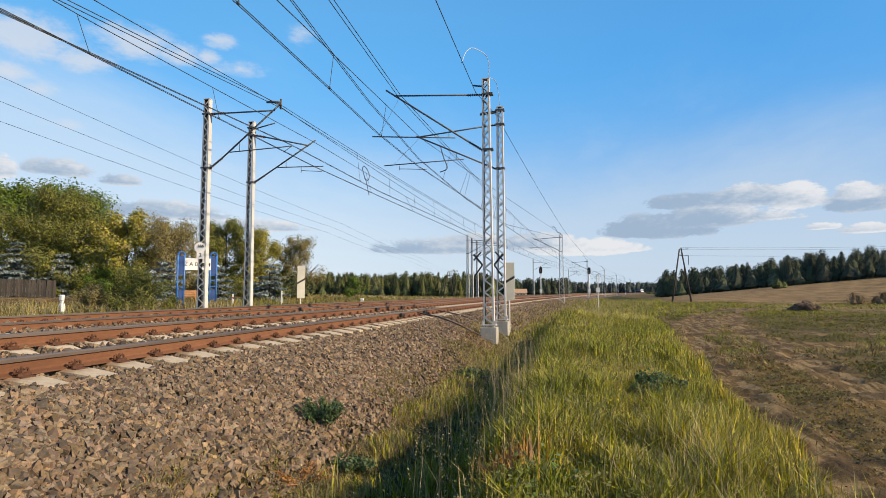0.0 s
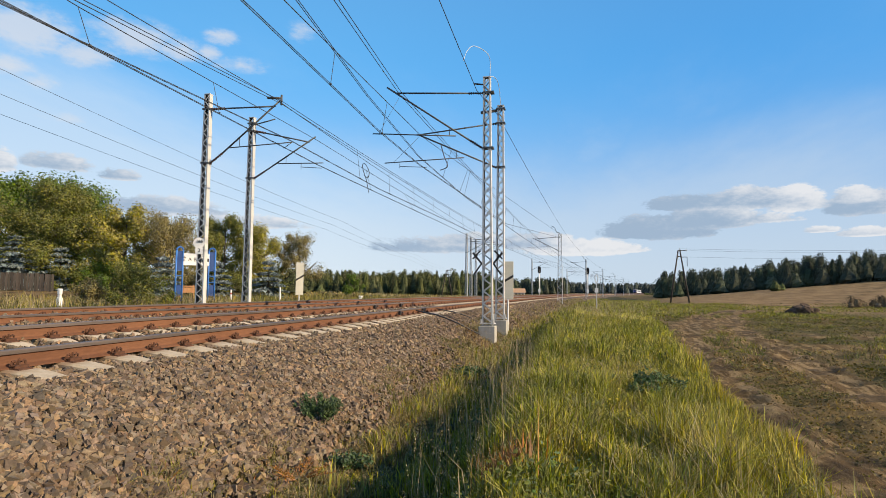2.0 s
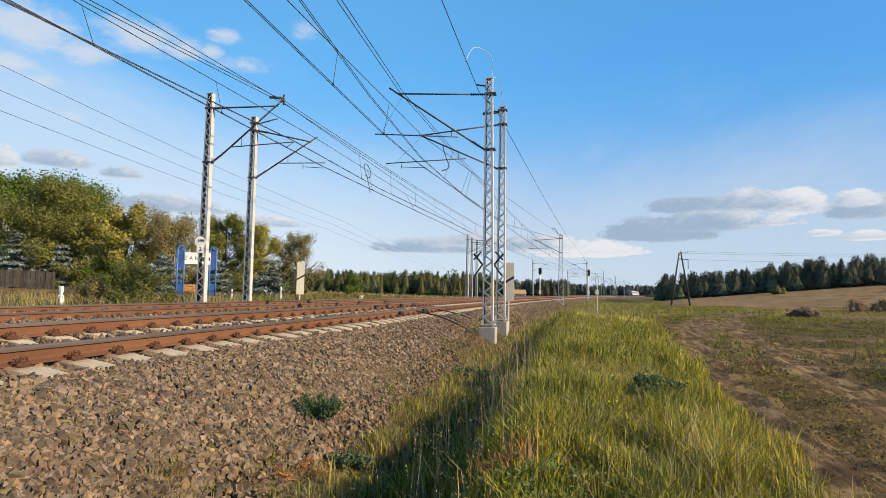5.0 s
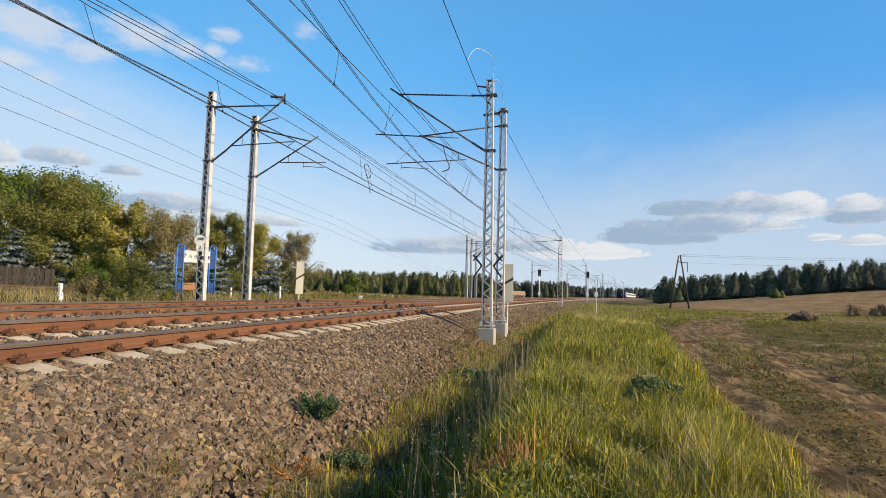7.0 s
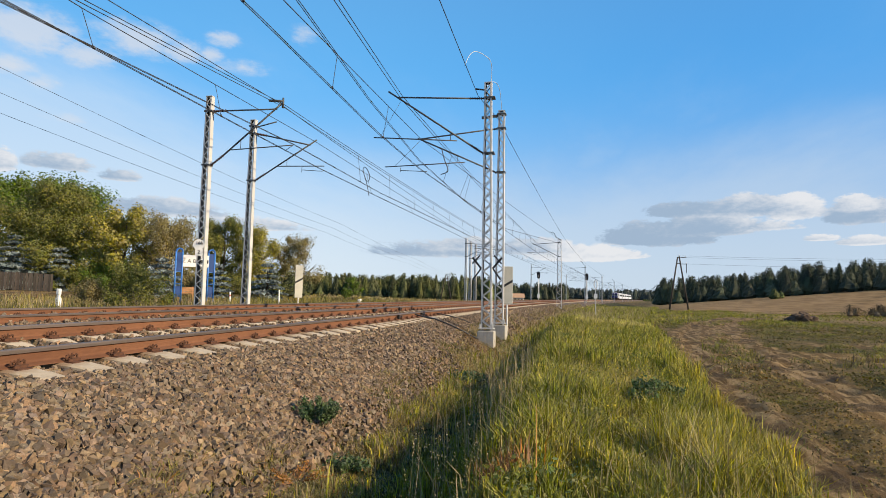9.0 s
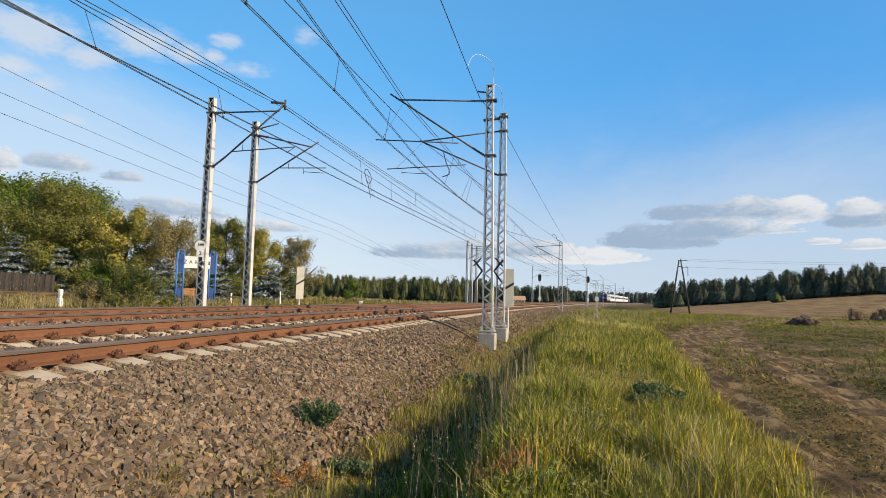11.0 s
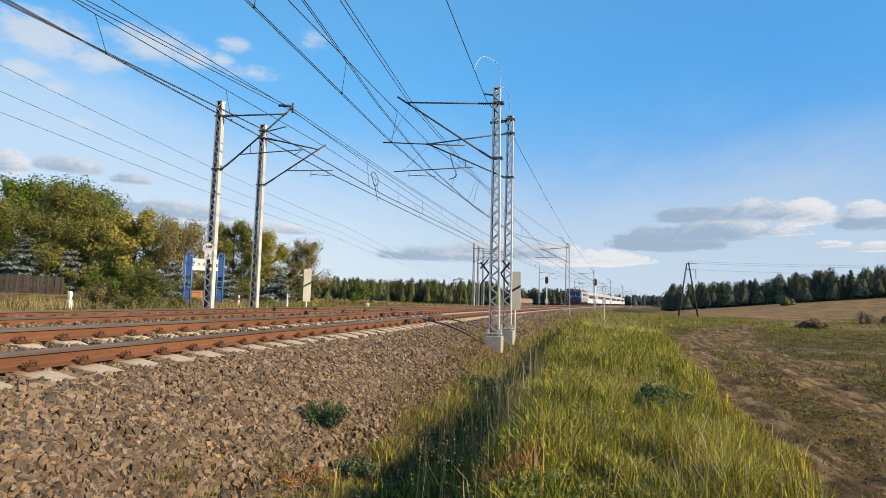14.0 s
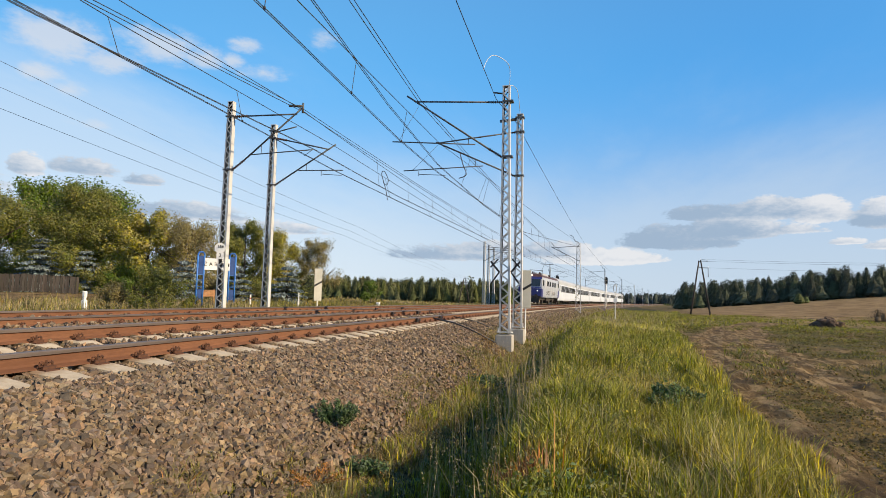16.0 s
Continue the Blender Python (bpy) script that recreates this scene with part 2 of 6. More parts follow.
M["leaf_olive"] = mat("olive autumn leaves", (0.12, 0.145, 0.036), (0.25, 0.24, 0.07), 1.2, 0.8, 0, 0, 9, rand="island", trans=0.35, vary=(0.7, 0.55), spec=0.2)
M["leaf_yellow"] = mat("yellowing leaves", (0.24, 0.235, 0.05), (0.42, 0.37, 0.10), 1.2, 0.8, 0, 0, 9, rand="island", trans=0.35, vary=(0.7, 0.55), spec=0.2)
M["leaf_brown"] = mat("thin brown foliage", (0.19, 0.165, 0.07), (0.33, 0.28, 0.125), 1.2, 0.8, 0, 0, 9, rand="island", trans=0.35, vary=(0.7, 0.55), spec=0.2)
M["thicket"] = mat("leafless brown twigs", (0.075, 0.058, 0.036), (0.16, 0.125, 0.075), 0.6, 0.9, 0, 0, 5, rand="island", vary=(0.5, 0.9), spec=0.1)
M["spruce"] = mat("blue green spruce needles", (0.076, 0.106, 0.106), (0.212, 0.255, 0.264), 2, 0.7, 0, 0, 20, rand="island")
M["pine"] = mat("dark pine needles", (0.022, 0.034, 0.02), (0.07, 0.082, 0.045), 0.12, 0.85, 0, 0, 5, rand="island", vary=(0.55, 0.9))
M["young"] = mat("young pine and birch foliage", (0.05, 0.066, 0.027), (0.115, 0.12, 0.05), 0.3, 0.85, 0, 0, 5, rand="island", vary=(0.5, 0.9), spec=0.15)
# distance haze is mixed into this foliage colour, greyer and bluer
M["far"] = mat("haze-tinted far woodland", (0.043, 0.056, 0.047), (0.064, 0.078, 0.064), 0.1, 0.9, 0, 0, 1, rand="island")
M["grass"] = mat("meadow grass", (0.115, 0.148, 0.016), (0.30, 0.275, 0.044), 1.2, 0.65, 0, 0, 20, rand="island", c=(0.38, 0.32, 0.066), trans=0.15, vary=(0.32, 1.3), spec=0.25)
M["fieldleaf"] = mat("low olive field weeds", (0.06, 0.062, 0.014), (0.165, 0.135, 0.035), 0.9, 0.7, 0, 0, 20, rand="island", c=(0.20, 0.13, 0.05), trans=0.15, vary=(0.5, 1.0), spec=0.2)
M["fieldgrass"] = mat("faded field grass", (0.088, 0.100, 0.018), (0.264, 0.216, 0.060), 0.8, 0.7, 0, 0, 20, rand="island", c=(0.224, 0.136, 0.056), trans=0.15, vary=(0.4, 1.2))
# yellowed grass; part of the bank's sunlit brightness is in its colour
M["strawgrass"] = mat("sunlit yellow meadow grass", (0.42, 0.37, 0.06), (0.62, 0.52, 0.12), 1.5, 0.65, 0, 0, 20, rand="island", trans=0.2)
M["dry"] = mat("dry straw stalks", (0.312, 0.246, 0.123), (0.410, 0.336, 0.189), 2, 0.7, 0, 0, 20, rand="island", trans=0.3)
M["rustplant"] = mat("dead rust brown dock", (0.20, 0.095, 0.032), (0.34, 0.17, 0.055), 2, 0.8, 0, 0, 20, rand="island")
M["herb"] = mat("dark blue green herb", (0.048, 0.088, 0.036), (0.104, 0.152, 0.060), 3, 0.65, 0, 0, 20, rand="island", trans=0.25)
M["flower"] = mat("small yellow flowers", (0.6, 0.45, 0.03), (0.7, 0.55, 0.06), 3, 0.7, 0, 0, 20)
M["soil"] = mat("crumbled soil", (0.063, 0.039, 0.015), (0.175, 0.119, 0.052), 5, 0.95, 0, 0.5, 40, rand="island")


# ---- mesh helpers ----
rng = np.random.default_rng(7)


def thing(name, label, category, group="", kind="", at=None):
    ob = new(name)
    ob.empty_display_size = 0.2
    if at is not None:
        ob.matrix_basis = at
    return tagged(ob, label, category, group, kind)


def put(name, mesh, material, parent=None, label="", at=None):
    ob = new(name, mesh)
    for one in material if isinstance(material, (list, tuple)) else [material]:
        if len(mesh.materials) < (len(material) if isinstance(material, (list, tuple)) else 1):
            mesh.materials.append(one)
    if parent is not None:
        ob.parent = parent
    if at is not None:
        ob.matrix_basis = at
    return tagged(ob, label)


def part(name, bm, material, parent=None, label="", at=None, smooth=False):
    me = bpy.data.meshes.new(name)
    bm.to_mesh(me)
    bm.free()
    if smooth:
        for p in me.polygons:
            p.use_smooth = True
    return put(name, me, material, parent, label, at)


def raw(name, V, F):
    me = bpy.data.meshes.new(name)
    me.from_pydata(np.asarray(V, float).tolist(), [], np.asarray(F).tolist() if not isinstance(F, list) else F)
    me.update()
    return me


def box(bm, cx_, cy_, cz_, sx, sy, sz, bevel=0.0, m=None):
    """A bevelled box about a centre, with full sizes."""
    r = bmesh.ops.create_cube(bm, size=1.0)
    vs = r["verts"]
    bmesh.ops.scale(bm, verts=vs, vec=(sx, sy, sz))
    if bevel:
        es = list({e for v in vs for e in v.link_edges})
        g = bmesh.ops.bevel(bm, geom=es, offset=bevel, segments=1, affect="EDGES", profile=0.5)
        vs = list({v for f in g["faces"] for v in f.verts} | {v for v in vs if v.is_valid})
    t = Matrix.Translation((cx_, cy_, cz_)) if m is None else Matrix.Translation((cx_, cy_, cz_)) @ m
    bmesh.ops.transform(bm, verts=vs, matrix=t)
    return vs


def boxed(*spec, bevel=0.0):
    bm = bmesh.new()
    for s in spec:
        box(bm, *s, bevel=bevel)
    return bm


def tube(bm, p, q, r, r2=None, seg=8):
    p, q = Vector(p), Vector(q)
    d = q - p
    m = Matrix.Translation((p + q) / 2) @ d.to_track_quat("Z", "Y").to_matrix().to_4x4()
    return bmesh.ops.create_cone(bm, cap_ends=True, segments=seg, radius1=r, radius2=r if r2 is None else r2, depth=d.length, matrix=m)["verts"]


def rod(bm, p, q, w_, t_):
    """A flat bar from p to q."""
    p, q = Vector(p), Vector(q)
    d = q - p
    box(bm, *((p + q) / 2), t_, w_, d.length, m=d.to_track_quat("Z", "Y").to_matrix().to_4x4())


def tubes(*spec, seg=8):
    bm = bmesh.new()
    for s in spec:
        tube(bm, *s, seg=seg)
    return bm


def ribbed(p, q, r, n=7):
    """An insulator: a core with round sheds."""
    bm = bmesh.new()
    p, q = Vector(p), Vector(q)
    tube(bm, p, q, r * 0.45)
    for i in range(n):
        a = p.lerp(q, (i + 0.5) / n)
        b = p.lerp(q, (i + 0.95) / n)
        tube(bm, a, b, r, r * 0.55)
    return bm


def wire_curve(name, pts, r, material, parent=None, label="", seg=1):
    cu = bpy.data.curves.new(name, "CURVE")
    cu.dimensions, cu.bevel_depth, cu.bevel_resolution = "3D", r, seg
    sp = cu.splines.new("POLY")
    sp.points.add(len(pts) - 1)
    for p, v in zip(sp.points, pts):
        p.co = (*v, 1)
    cu.materials.append(material)
    ob = new(name, cu)
    if parent is not None:
        ob.parent = parent
    return tagged(ob, label)


# ---- plan of the line: it curves to the right and then runs straight ----
def cx(y):
    bend = 0.8 * smooth(12, 90, y)
    if y < 90:
        return y * y / 2300 + bend
    s = min(y, 260) - 90
    x = 3.522 + 0.07826 * s + (s * s / 2 - s ** 3 / 1020) / 1150
    return x + bend + max(0.0, y - 260) * 0.1522


def heading(y):
    return math.atan2(cx(y + 1) - cx(y - 1), 2.0)


def smooth(a, b, x):
    t = min(1.0, max(0.0, (x - a) / (b - a)))
    return t * t * (3 - 2 * t)


def far_off(y):
    return -5.45 + 2.1 * smooth(6, 90, y)


def cant(y):
    return radians(4.1) * (1 - smooth(90, 260, y))


PROFILE = ((-900, 0.8), (-120, 0.6), (-30, 0.36), (-16, -0.1), (-12, -0.22), (-8.9, -0.26), (-8.2, -0.28), (-7.4, -0.6), (1.6, -0.85), (2.6, -1.0),
           (3.2, -1.12), (3.8, -1.25), (4.35, -1.40), (4.75, -1.36), (5.0, -1.04), (5.25, -0.68), (5.5, -0.60), (6.1, -0.72), (6.9, -0.86), (7.6, -0.94), (10.5, -0.98), (14, -0.95),
           (22, -0.9), (40, -0.85), (900, -0.6))


ROAD = ((-60, 8.6), (2, 8.95), (5.5, 9.1), (9, 9.45), (11, 9.7), (16, 10.35), (21, 11.1), (30, 12.6), (42, 15.6), (50, 18.6), (67, 25.5), (83, 33.0), (120, 60.0), (2500, 1500.0))
RUT = 1.05                               # half the distance between the wheel tracks
BANK_EDGE = ((-60, 7.4), (2, 7.45), (5.3, 7.75), (6.3, 7.95), (7.9, 8.1), (11, 8.3), (15.6, 8.75), (24, 9.75), (52, 12.4), (120, 24.0))


def lerp_table(tab, x):
    if x <= tab[0][0]:
        return tab[0][1]
    for (a, b), (c_, d) in zip(tab, tab[1:]):
        if x <= c_:
            return b + (d - b) * (x - a) / (c_ - a)
    return tab[-1][1]


def rut_gap(x, y):
    """Distance from the nearer wheel track of the field road."""
    return abs(abs(x - lerp_table(ROAD, y)) - RUT)


def ground_z(x, y):
    u = x - cx(y)
    z = lerp_table(PROFILE, u)
    if u > 3.0:
        z += 0.05 * noise.noise((x * 0.9, y * 0.5, 0)) * smooth(3, 4.5, u)
        z += 0.15 * noise.noise((x * 1.9, y * 1.6, 12)) * smooth(4.9, 5.5, u) * (1 - smooth(7.2, 8.2, u))
        z += 0.10 * noise.noise((x * 0.13, y * 0.13, 4)) * smooth(6, 14, u)
        z += 0.075 * noise.noise((x * 2.6, y * 2.0, 7)) * smooth(6.6, 8, u)
        z += 0.05 * noise.noise((x * 5.5, y * 4.5, 14)) * smooth(7.0, 8.4, u) * (1 - smooth(30, 50, y))
        z -= 0.06 * math.exp(-(rut_gap(x, y) / 0.32) ** 2) * (0.6 + 0.8 * noise.noise((x * 0.5, y * 0.5, 8)))
        z += min(8.0, 0.1 * max(0.0, u - 19)) * smooth(60, 170, y) * (1 - 0.6 * smooth(300, 500, y))
    elif u < -9:
        z += 0.06 * noise.noise((x * 0.4, y * 0.4, 2)) * smooth(9, 11, -u)
        z -= 0.9 * smooth(9, 16, -u) * smooth(60, 130, y)
    return z


def spaced(stops):
    out = []
    for a, b, step in stops:
        out += list(np.arange(a, b, step))
    return out + [stops[-1][1]]


def build_ground():
    us = spaced([(-1500, -300, 200), (-300, -60, 30), (-60, -20, 4), (-20, -9, 1.0), (-9, 2.4, 0.95), (2.4, 13, 0.12), (13, 30, 0.5), (30, 80, 5), (80, 300, 20), (300, 1500, 150)])
    ys = spaced([(-80, -10, 10), (-10, 0, 1.5), (0, 26, 0.16), (26, 60, 0.6), (60, 150, 4), (150, 300, 10), (300, 900, 50), (900, 3000, 300)])
    V, cover = [], []
    for y in ys:
        for u in us:
            x = u + cx(y)
            V.append((x, y, ground_z(x, y)))
            dirt = 1 - smooth(0.25, 0.85, rut_gap(x, y) + 0.35 * noise.noise((x * 1.1, y * 0.5, 9)))
            # the road is worn bare right across further on
            dirt = max(dirt, 0.9 * smooth(14, 24, y) * (1 - smooth(1.3, 2.4, abs(x - lerp_table(ROAD, y)) + 0.8 * noise.noise((x * 0.5, y * 0.25, 9)))))
            # bare dug patches on the field
            if u > 10.5 and 8 < y < 60:
                dirt = max(dirt, 0.6 * smooth(0.05, 0.4, noise.noise((x * 0.25, y * 0.22, 5)) + 0.10))
            # sandy ground before the garden fence
            if -34 < u < -17 and 12 < y < 36:
                dirt = max(dirt, smooth(-17, -19, u) * smooth(-0.3, 0.1, noise.noise((x * 0.2, y * 0.2, 15)) + 0.2))
            field = smooth(14, 24, u) * smooth(48, 62, y)
            green = smooth(3.0, 3.8, u) * (1 - smooth(-0.3, 0.3, x - lerp_table(BANK_EDGE, y))) + 0.5 * smooth(-10, -13, u) * (1 - smooth(-16, -22, u))
            cover.append((dirt, field, min(1, green), 1))
    n = len(us)
    F = [(j * n + i, j * n + i + 1, (j + 1) * n + i + 1, (j + 1) * n + i) for j in range(len(ys) - 1) for i in range(n - 1)]
    me = raw("ground", V, F)
    at = me.color_attributes.new("cover", "FLOAT_COLOR", "POINT")
    at.data.foreach_set("color", np.array(cover, np.float32).ravel())
    for p in me.polygons:
        p.use_smooth = True
    mt = bpy.data.materials.new("field ground")
    mt.use_nodes = True
    n_ = Nodes(mt.node_tree)
    pos = n_.add("ShaderNodeTexCoord").outputs["Object"]
    sep = n_.add("ShaderNodeSeparateColor", None, Color=n_.add("ShaderNodeVertexColor", {"layer_name": "cover"}).outputs[0])
    a, b, f = n_.noise(pos, 0.35, 6.0), n_.noise(pos, 2.6, 9.0, 0.68), n_.noise(pos, 45.0, 4.0, 0.7)
    turf = n_.mix(n_.ramp(b, 0.38, 0.62), (0.045, 0.042, 0.013), (0.11, 0.088, 0.03))
    turf = n_.mix(n_.ramp(a, 0.45, 0.6), turf, (0.145, 0.10, 0.04))
    # ground below the bank grass painted dark, as the shade between blades
    green = n_.mix(n_.ramp(b, 0.35, 0.65), (0.02, 0.022, 0.008), (0.05, 0.05, 0.016))
    g = n_.noise(pos, 10.0, 7.0, 0.72)
    long = n_.noise(n_.add("ShaderNodeMapping", None, Vector=pos, Scale=(2.2, 0.3, 1.0)).outputs[0], 2.0, 6.0, 0.65)
    turf = n_.mix(n_.ramp(g, 0.55, 0.63), turf, (0.036, 0.038, 0.011))
    turf = n_.mix(n_.ramp(long, 0.50, 0.60), turf, (0.15, 0.10, 0.036))
    dirt = n_.mix(n_.ramp(b, 0.40, 0.60), (0.09, 0.054, 0.02), (0.165, 0.105, 0.043))
    dirt = n_.mix(n_.ramp(long, 0.47, 0.58), dirt, (0.30, 0.205, 0.098))
    # darker patches spread at random over the bare soil
    dark_patch = n_.noise(pos, 0.9, 4.0, 0.6)
    dirt = n_.mix(n_.m("MULTIPLY", n_.ramp(dark_patch, 0.5, 0.62), 0.75), dirt, (0.045, 0.031, 0.017))
    dirt = n_.mix(n_.ramp(g, 0.57, 0.66), dirt, (0.042, 0.028, 0.013))
    stubble = n_.mix(n_.ramp(a, 0.4, 0.6), (0.17, 0.105, 0.046), (0.27, 0.18, 0.083))
    col = n_.mix(sep.outputs[2], turf, green)
    col = n_.mix(sep.outputs[1], col, stubble)
    edge = n_.ramp(n_.m("ADD", sep.outputs[0], n_.m("MULTIPLY", n_.m("SUBTRACT", b, 0.5), 0.7)), 0.3, 0.7)
    col = n_.mix(edge, col, dirt)
    col = n_.mix(n_.m("MULTIPLY", n_.ramp(f, 0.45, 0.7), 0.4), col, (0.05, 0.034, 0.016))
    bn = n_.add("ShaderNodeBump", None, Strength=0.8, Distance=0.09, Height=n_.m("ADD", n_.m("ADD", b, n_.m("MULTIPLY", g, 0.5)), n_.m("MULTIPLY", f, 0.25)))
    p = n_.add("ShaderNodeBsdfPrincipled", None, Base_Color=col, Roughness=0.95, Normal=bn)
    p.inputs["Specular IOR Level"].default_value = 0.15
    n_.add("ShaderNodeOutputMaterial", None, Surface=p)
    tagged(put("ground", me, mt), "meadow ground with a sandy field track and ditch", "ground", kind="structure")


build_ground()

# ---- ballast bed ----
BALLAST = ((-8.5, -0.34), (-8.0, -0.12), (-7.2, 0.04), (-6.9, 0.03), (-4.3, -0.07), (-3.6, -0.08), (-2.4, -0.08), (-1.5, 0.0), (0, -0.06), (1.2, -0.15), (1.38, -0.205), (1.62, -0.245),
           (2.2, -0.46), (2.7, -0.74), (3.15, -1.02), (3.6, -1.32))


def ballast_z(u):
    return lerp_table(BALLAST, u)


def build_ballast():
    us = spaced([(-8.5, -1.5, 0.35), (-1.5, 3.5, 0.1)])
    ys = spaced([(-30, 0, 3), (0, 30, 0.12), (30, 100, 1.0), (100, 260, 4), (260, 900, 20)])
    V = []
    for y in ys:
        near = 1 - smooth(25, 40, y)
        for u in us:
            V.append((u + cx(y), y, ballast_z(u) - 0.03 - 0.065 * near + near * 0.02 * noise.noise((u * 11, y * 11, 1)) + 0.04 * noise.noise((u * 0.8, y * 0.5, 3)) * smooth(1.5, 2.3, u)))
    n = len(us)
    F = [(j * n + i, j * n + i + 1, (j + 1) * n + i + 1, (j + 1) * n + i) for j in range(len(ys) - 1) for i in range(n - 1)]
    me = raw("ballast", V, F)
    mt = bpy.data.materials.new("ballast bed")
    mt.use_nodes = True
    n_ = Nodes(mt.node_tree)
    pos = n_.add("ShaderNodeTexCoord").outputs["Object"]
    vor = n_.add("ShaderNodeTexVoronoi", None, Vector=pos, Scale=17.0)
    big = n_.noise(pos, 0.8, 5.0)
    cell = n_.add("ShaderNodeSeparateColor", None, Color=vor.outputs["Color"]).outputs[0]
    # low tone and darkened cell rims stand in for shade between the stones
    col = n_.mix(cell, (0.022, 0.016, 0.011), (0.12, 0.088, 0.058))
    col = n_.mix(n_.ramp(big, 0.45, 0.65), col, (0.15, 0.10, 0.065))
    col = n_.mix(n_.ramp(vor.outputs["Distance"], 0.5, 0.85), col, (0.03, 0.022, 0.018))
    bn = n_.add("ShaderNodeBump", {"invert": True}, Strength=1.0, Distance=0.05, Height=vor.outputs["Distance"])
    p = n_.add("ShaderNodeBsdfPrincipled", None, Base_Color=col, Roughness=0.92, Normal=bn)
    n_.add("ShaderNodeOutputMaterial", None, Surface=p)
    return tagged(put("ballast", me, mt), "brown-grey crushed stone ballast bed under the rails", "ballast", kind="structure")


ballast = build_ballast()


def track_frame(y, off, lift, lean=1.0):
    """Pose on a track: local x across (canted), y along, origin on the sleeper top at the centre."""
    h = heading(y)
    return Matrix.Translation((cx(y) + off * math.cos(h), y - off * math.sin(h), lift)) @ Matrix.Rotation(-h, 4, "Z") @ Matrix.Rotation(cant(y) * lean, 4, "Y")


RAIL = ((-0.072, 0.0), (0.072, 0.0), (0.072, 0.011), (0.013, 0.030), (0.009, 0.05), (0.009, 0.115), (0.035, 0.130), (0.035, 0.160), (0.026, 0.170),
        (-0.026, 0.170), (-0.035, 0.160), (-0.035, 0.130), (-0.009, 0.115), (-0.009, 0.05), (-0.013, 0.030), (-0.072, 0.011))


def rail_mesh(side, off, lift, lean):
    ys = spaced([(-24, 0, 3), (0, 40, 1.0), (40, 120, 2.5), (120, 320, 5), (320, 900, 20)])
    V = []
    for y in ys:
        m = track_frame(y, off(y), lift, lean)
        V += [m @ Vector((side * 0.7525 + a, 0, b + 0.012)) for a, b in RAIL]
    n = len(RAIL)
    F = [(j * n + i, j * n + (i + 1) % n, (j + 1) * n + (i + 1) % n, (j + 1) * n + i) for j in range(len(ys) - 1) for i in range(n)]
    F.append(tuple(range(n)))
    me = raw("rail", [tuple(v) for v in V], F)
    me.materials.append(M["rust"])
    me.materials.append(M["railtop"])
    for k, p in enumerate(me.polygons):
        if k % n in (6, 7, 8, 9):
            p.material_index = 1
    return me


def sleeper_mesh():
    bm = bmesh.new()
    prof = ((-1.3, 0.0, 0.11), (-1.15, 0.0, 0.13), (-0.95, 0.012, 0.14), (-0.5, 0.012, 0.14), (-0.3, -0.03, 0.115), (0.3, -0.03, 0.115), (0.5, 0.012, 0.14), (0.95, 0.012, 0.14), (1.15, 0.0, 0.13), (1.3, -0.012, 0.11))
    rings = []
    for x, z, hw in prof:
        rings.append([bm.verts.new((x, s * hw * k, zz)) for s, k, zz in ((-1, 1.12, -0.2), (-1, 1, z - 0.02), (-1, 0.86, z), (1, 0.86, z), (1, 1, z - 0.02), (1, 1.12, -0.2))])
    for a, b in zip(rings, rings[1:]):
        for i in range(5):
            bm.faces.new((a[i], a[i + 1], b[i + 1], b[i]))
    bm.faces.new(rings[0][::-1])
    bm.faces.new(rings[-1])
    bmesh.ops.recalc_face_normals(bm, faces=bm.faces)
    me = bpy.data.meshes.new("sleeper")
    bm.to_mesh(me)
    bm.free()
    me.materials.append(M["sleeper"])
    return me


def fastening_mesh():
    """Base plate with a curled spring clip, bolt and nut on each side of the rail foot."""
    bm = bmesh.new()
    box(bm, 0, 0, 0.016, 0.36, 0.15, 0.016)
    for s in (-1, 1):
        box(bm, s * 0.125, 0.0, 0.036, 0.022, 0.14, 0.03)
        for t in (-1, 1):
            curl = [(s * 0.088, t * (0.048 + 0.026 * math.cos(a)), 0.062 + 0.026 * math.sin(a)) for a in [-1.2 + 0.95 * i for i in range(5)]]
            for p, q in zip(curl, curl[1:]):
                tube(bm, p, q, 0.011, seg=5)
            tube(bm, (s * 0.088, t * 0.05, 0.037), (s * 0.06, t * 0.02, 0.04), 0.011, seg=5)
        tube(bm, (s * 0.088, 0, 0.03), (s * 0.088, 0, 0.105), 0.011, seg=5)
        tube(bm, (s * 0.088, 0, 0.05), (s * 0.088, 0, 0.076), 0.022, seg=6)
    me = bpy.data.meshes.new("rail_fastening")
    bm.to_mesh(me)
    bm.free()
    me.materials.append(M["clip"])
    return me


def many(mesh, poses):
    """One joined mesh of copies of a mesh."""
    v = np.array([tuple(p.co) for p in mesh.vertices])
    f = [tuple(p.vertices) for p in mesh.polygons]
    V, F = [], []
    for k, m in enumerate(poses):
        A = np.array(m)
        V.append(v @ A[:3, :3].T + A[:3, 3])
        F += [tuple(i + k * len(v) for i in q) for q in f]
    return raw(mesh.name + "_rest", np.concatenate(V), F)


SLEEPER, FASTENING = sleeper_mesh(), fastening_mesh()


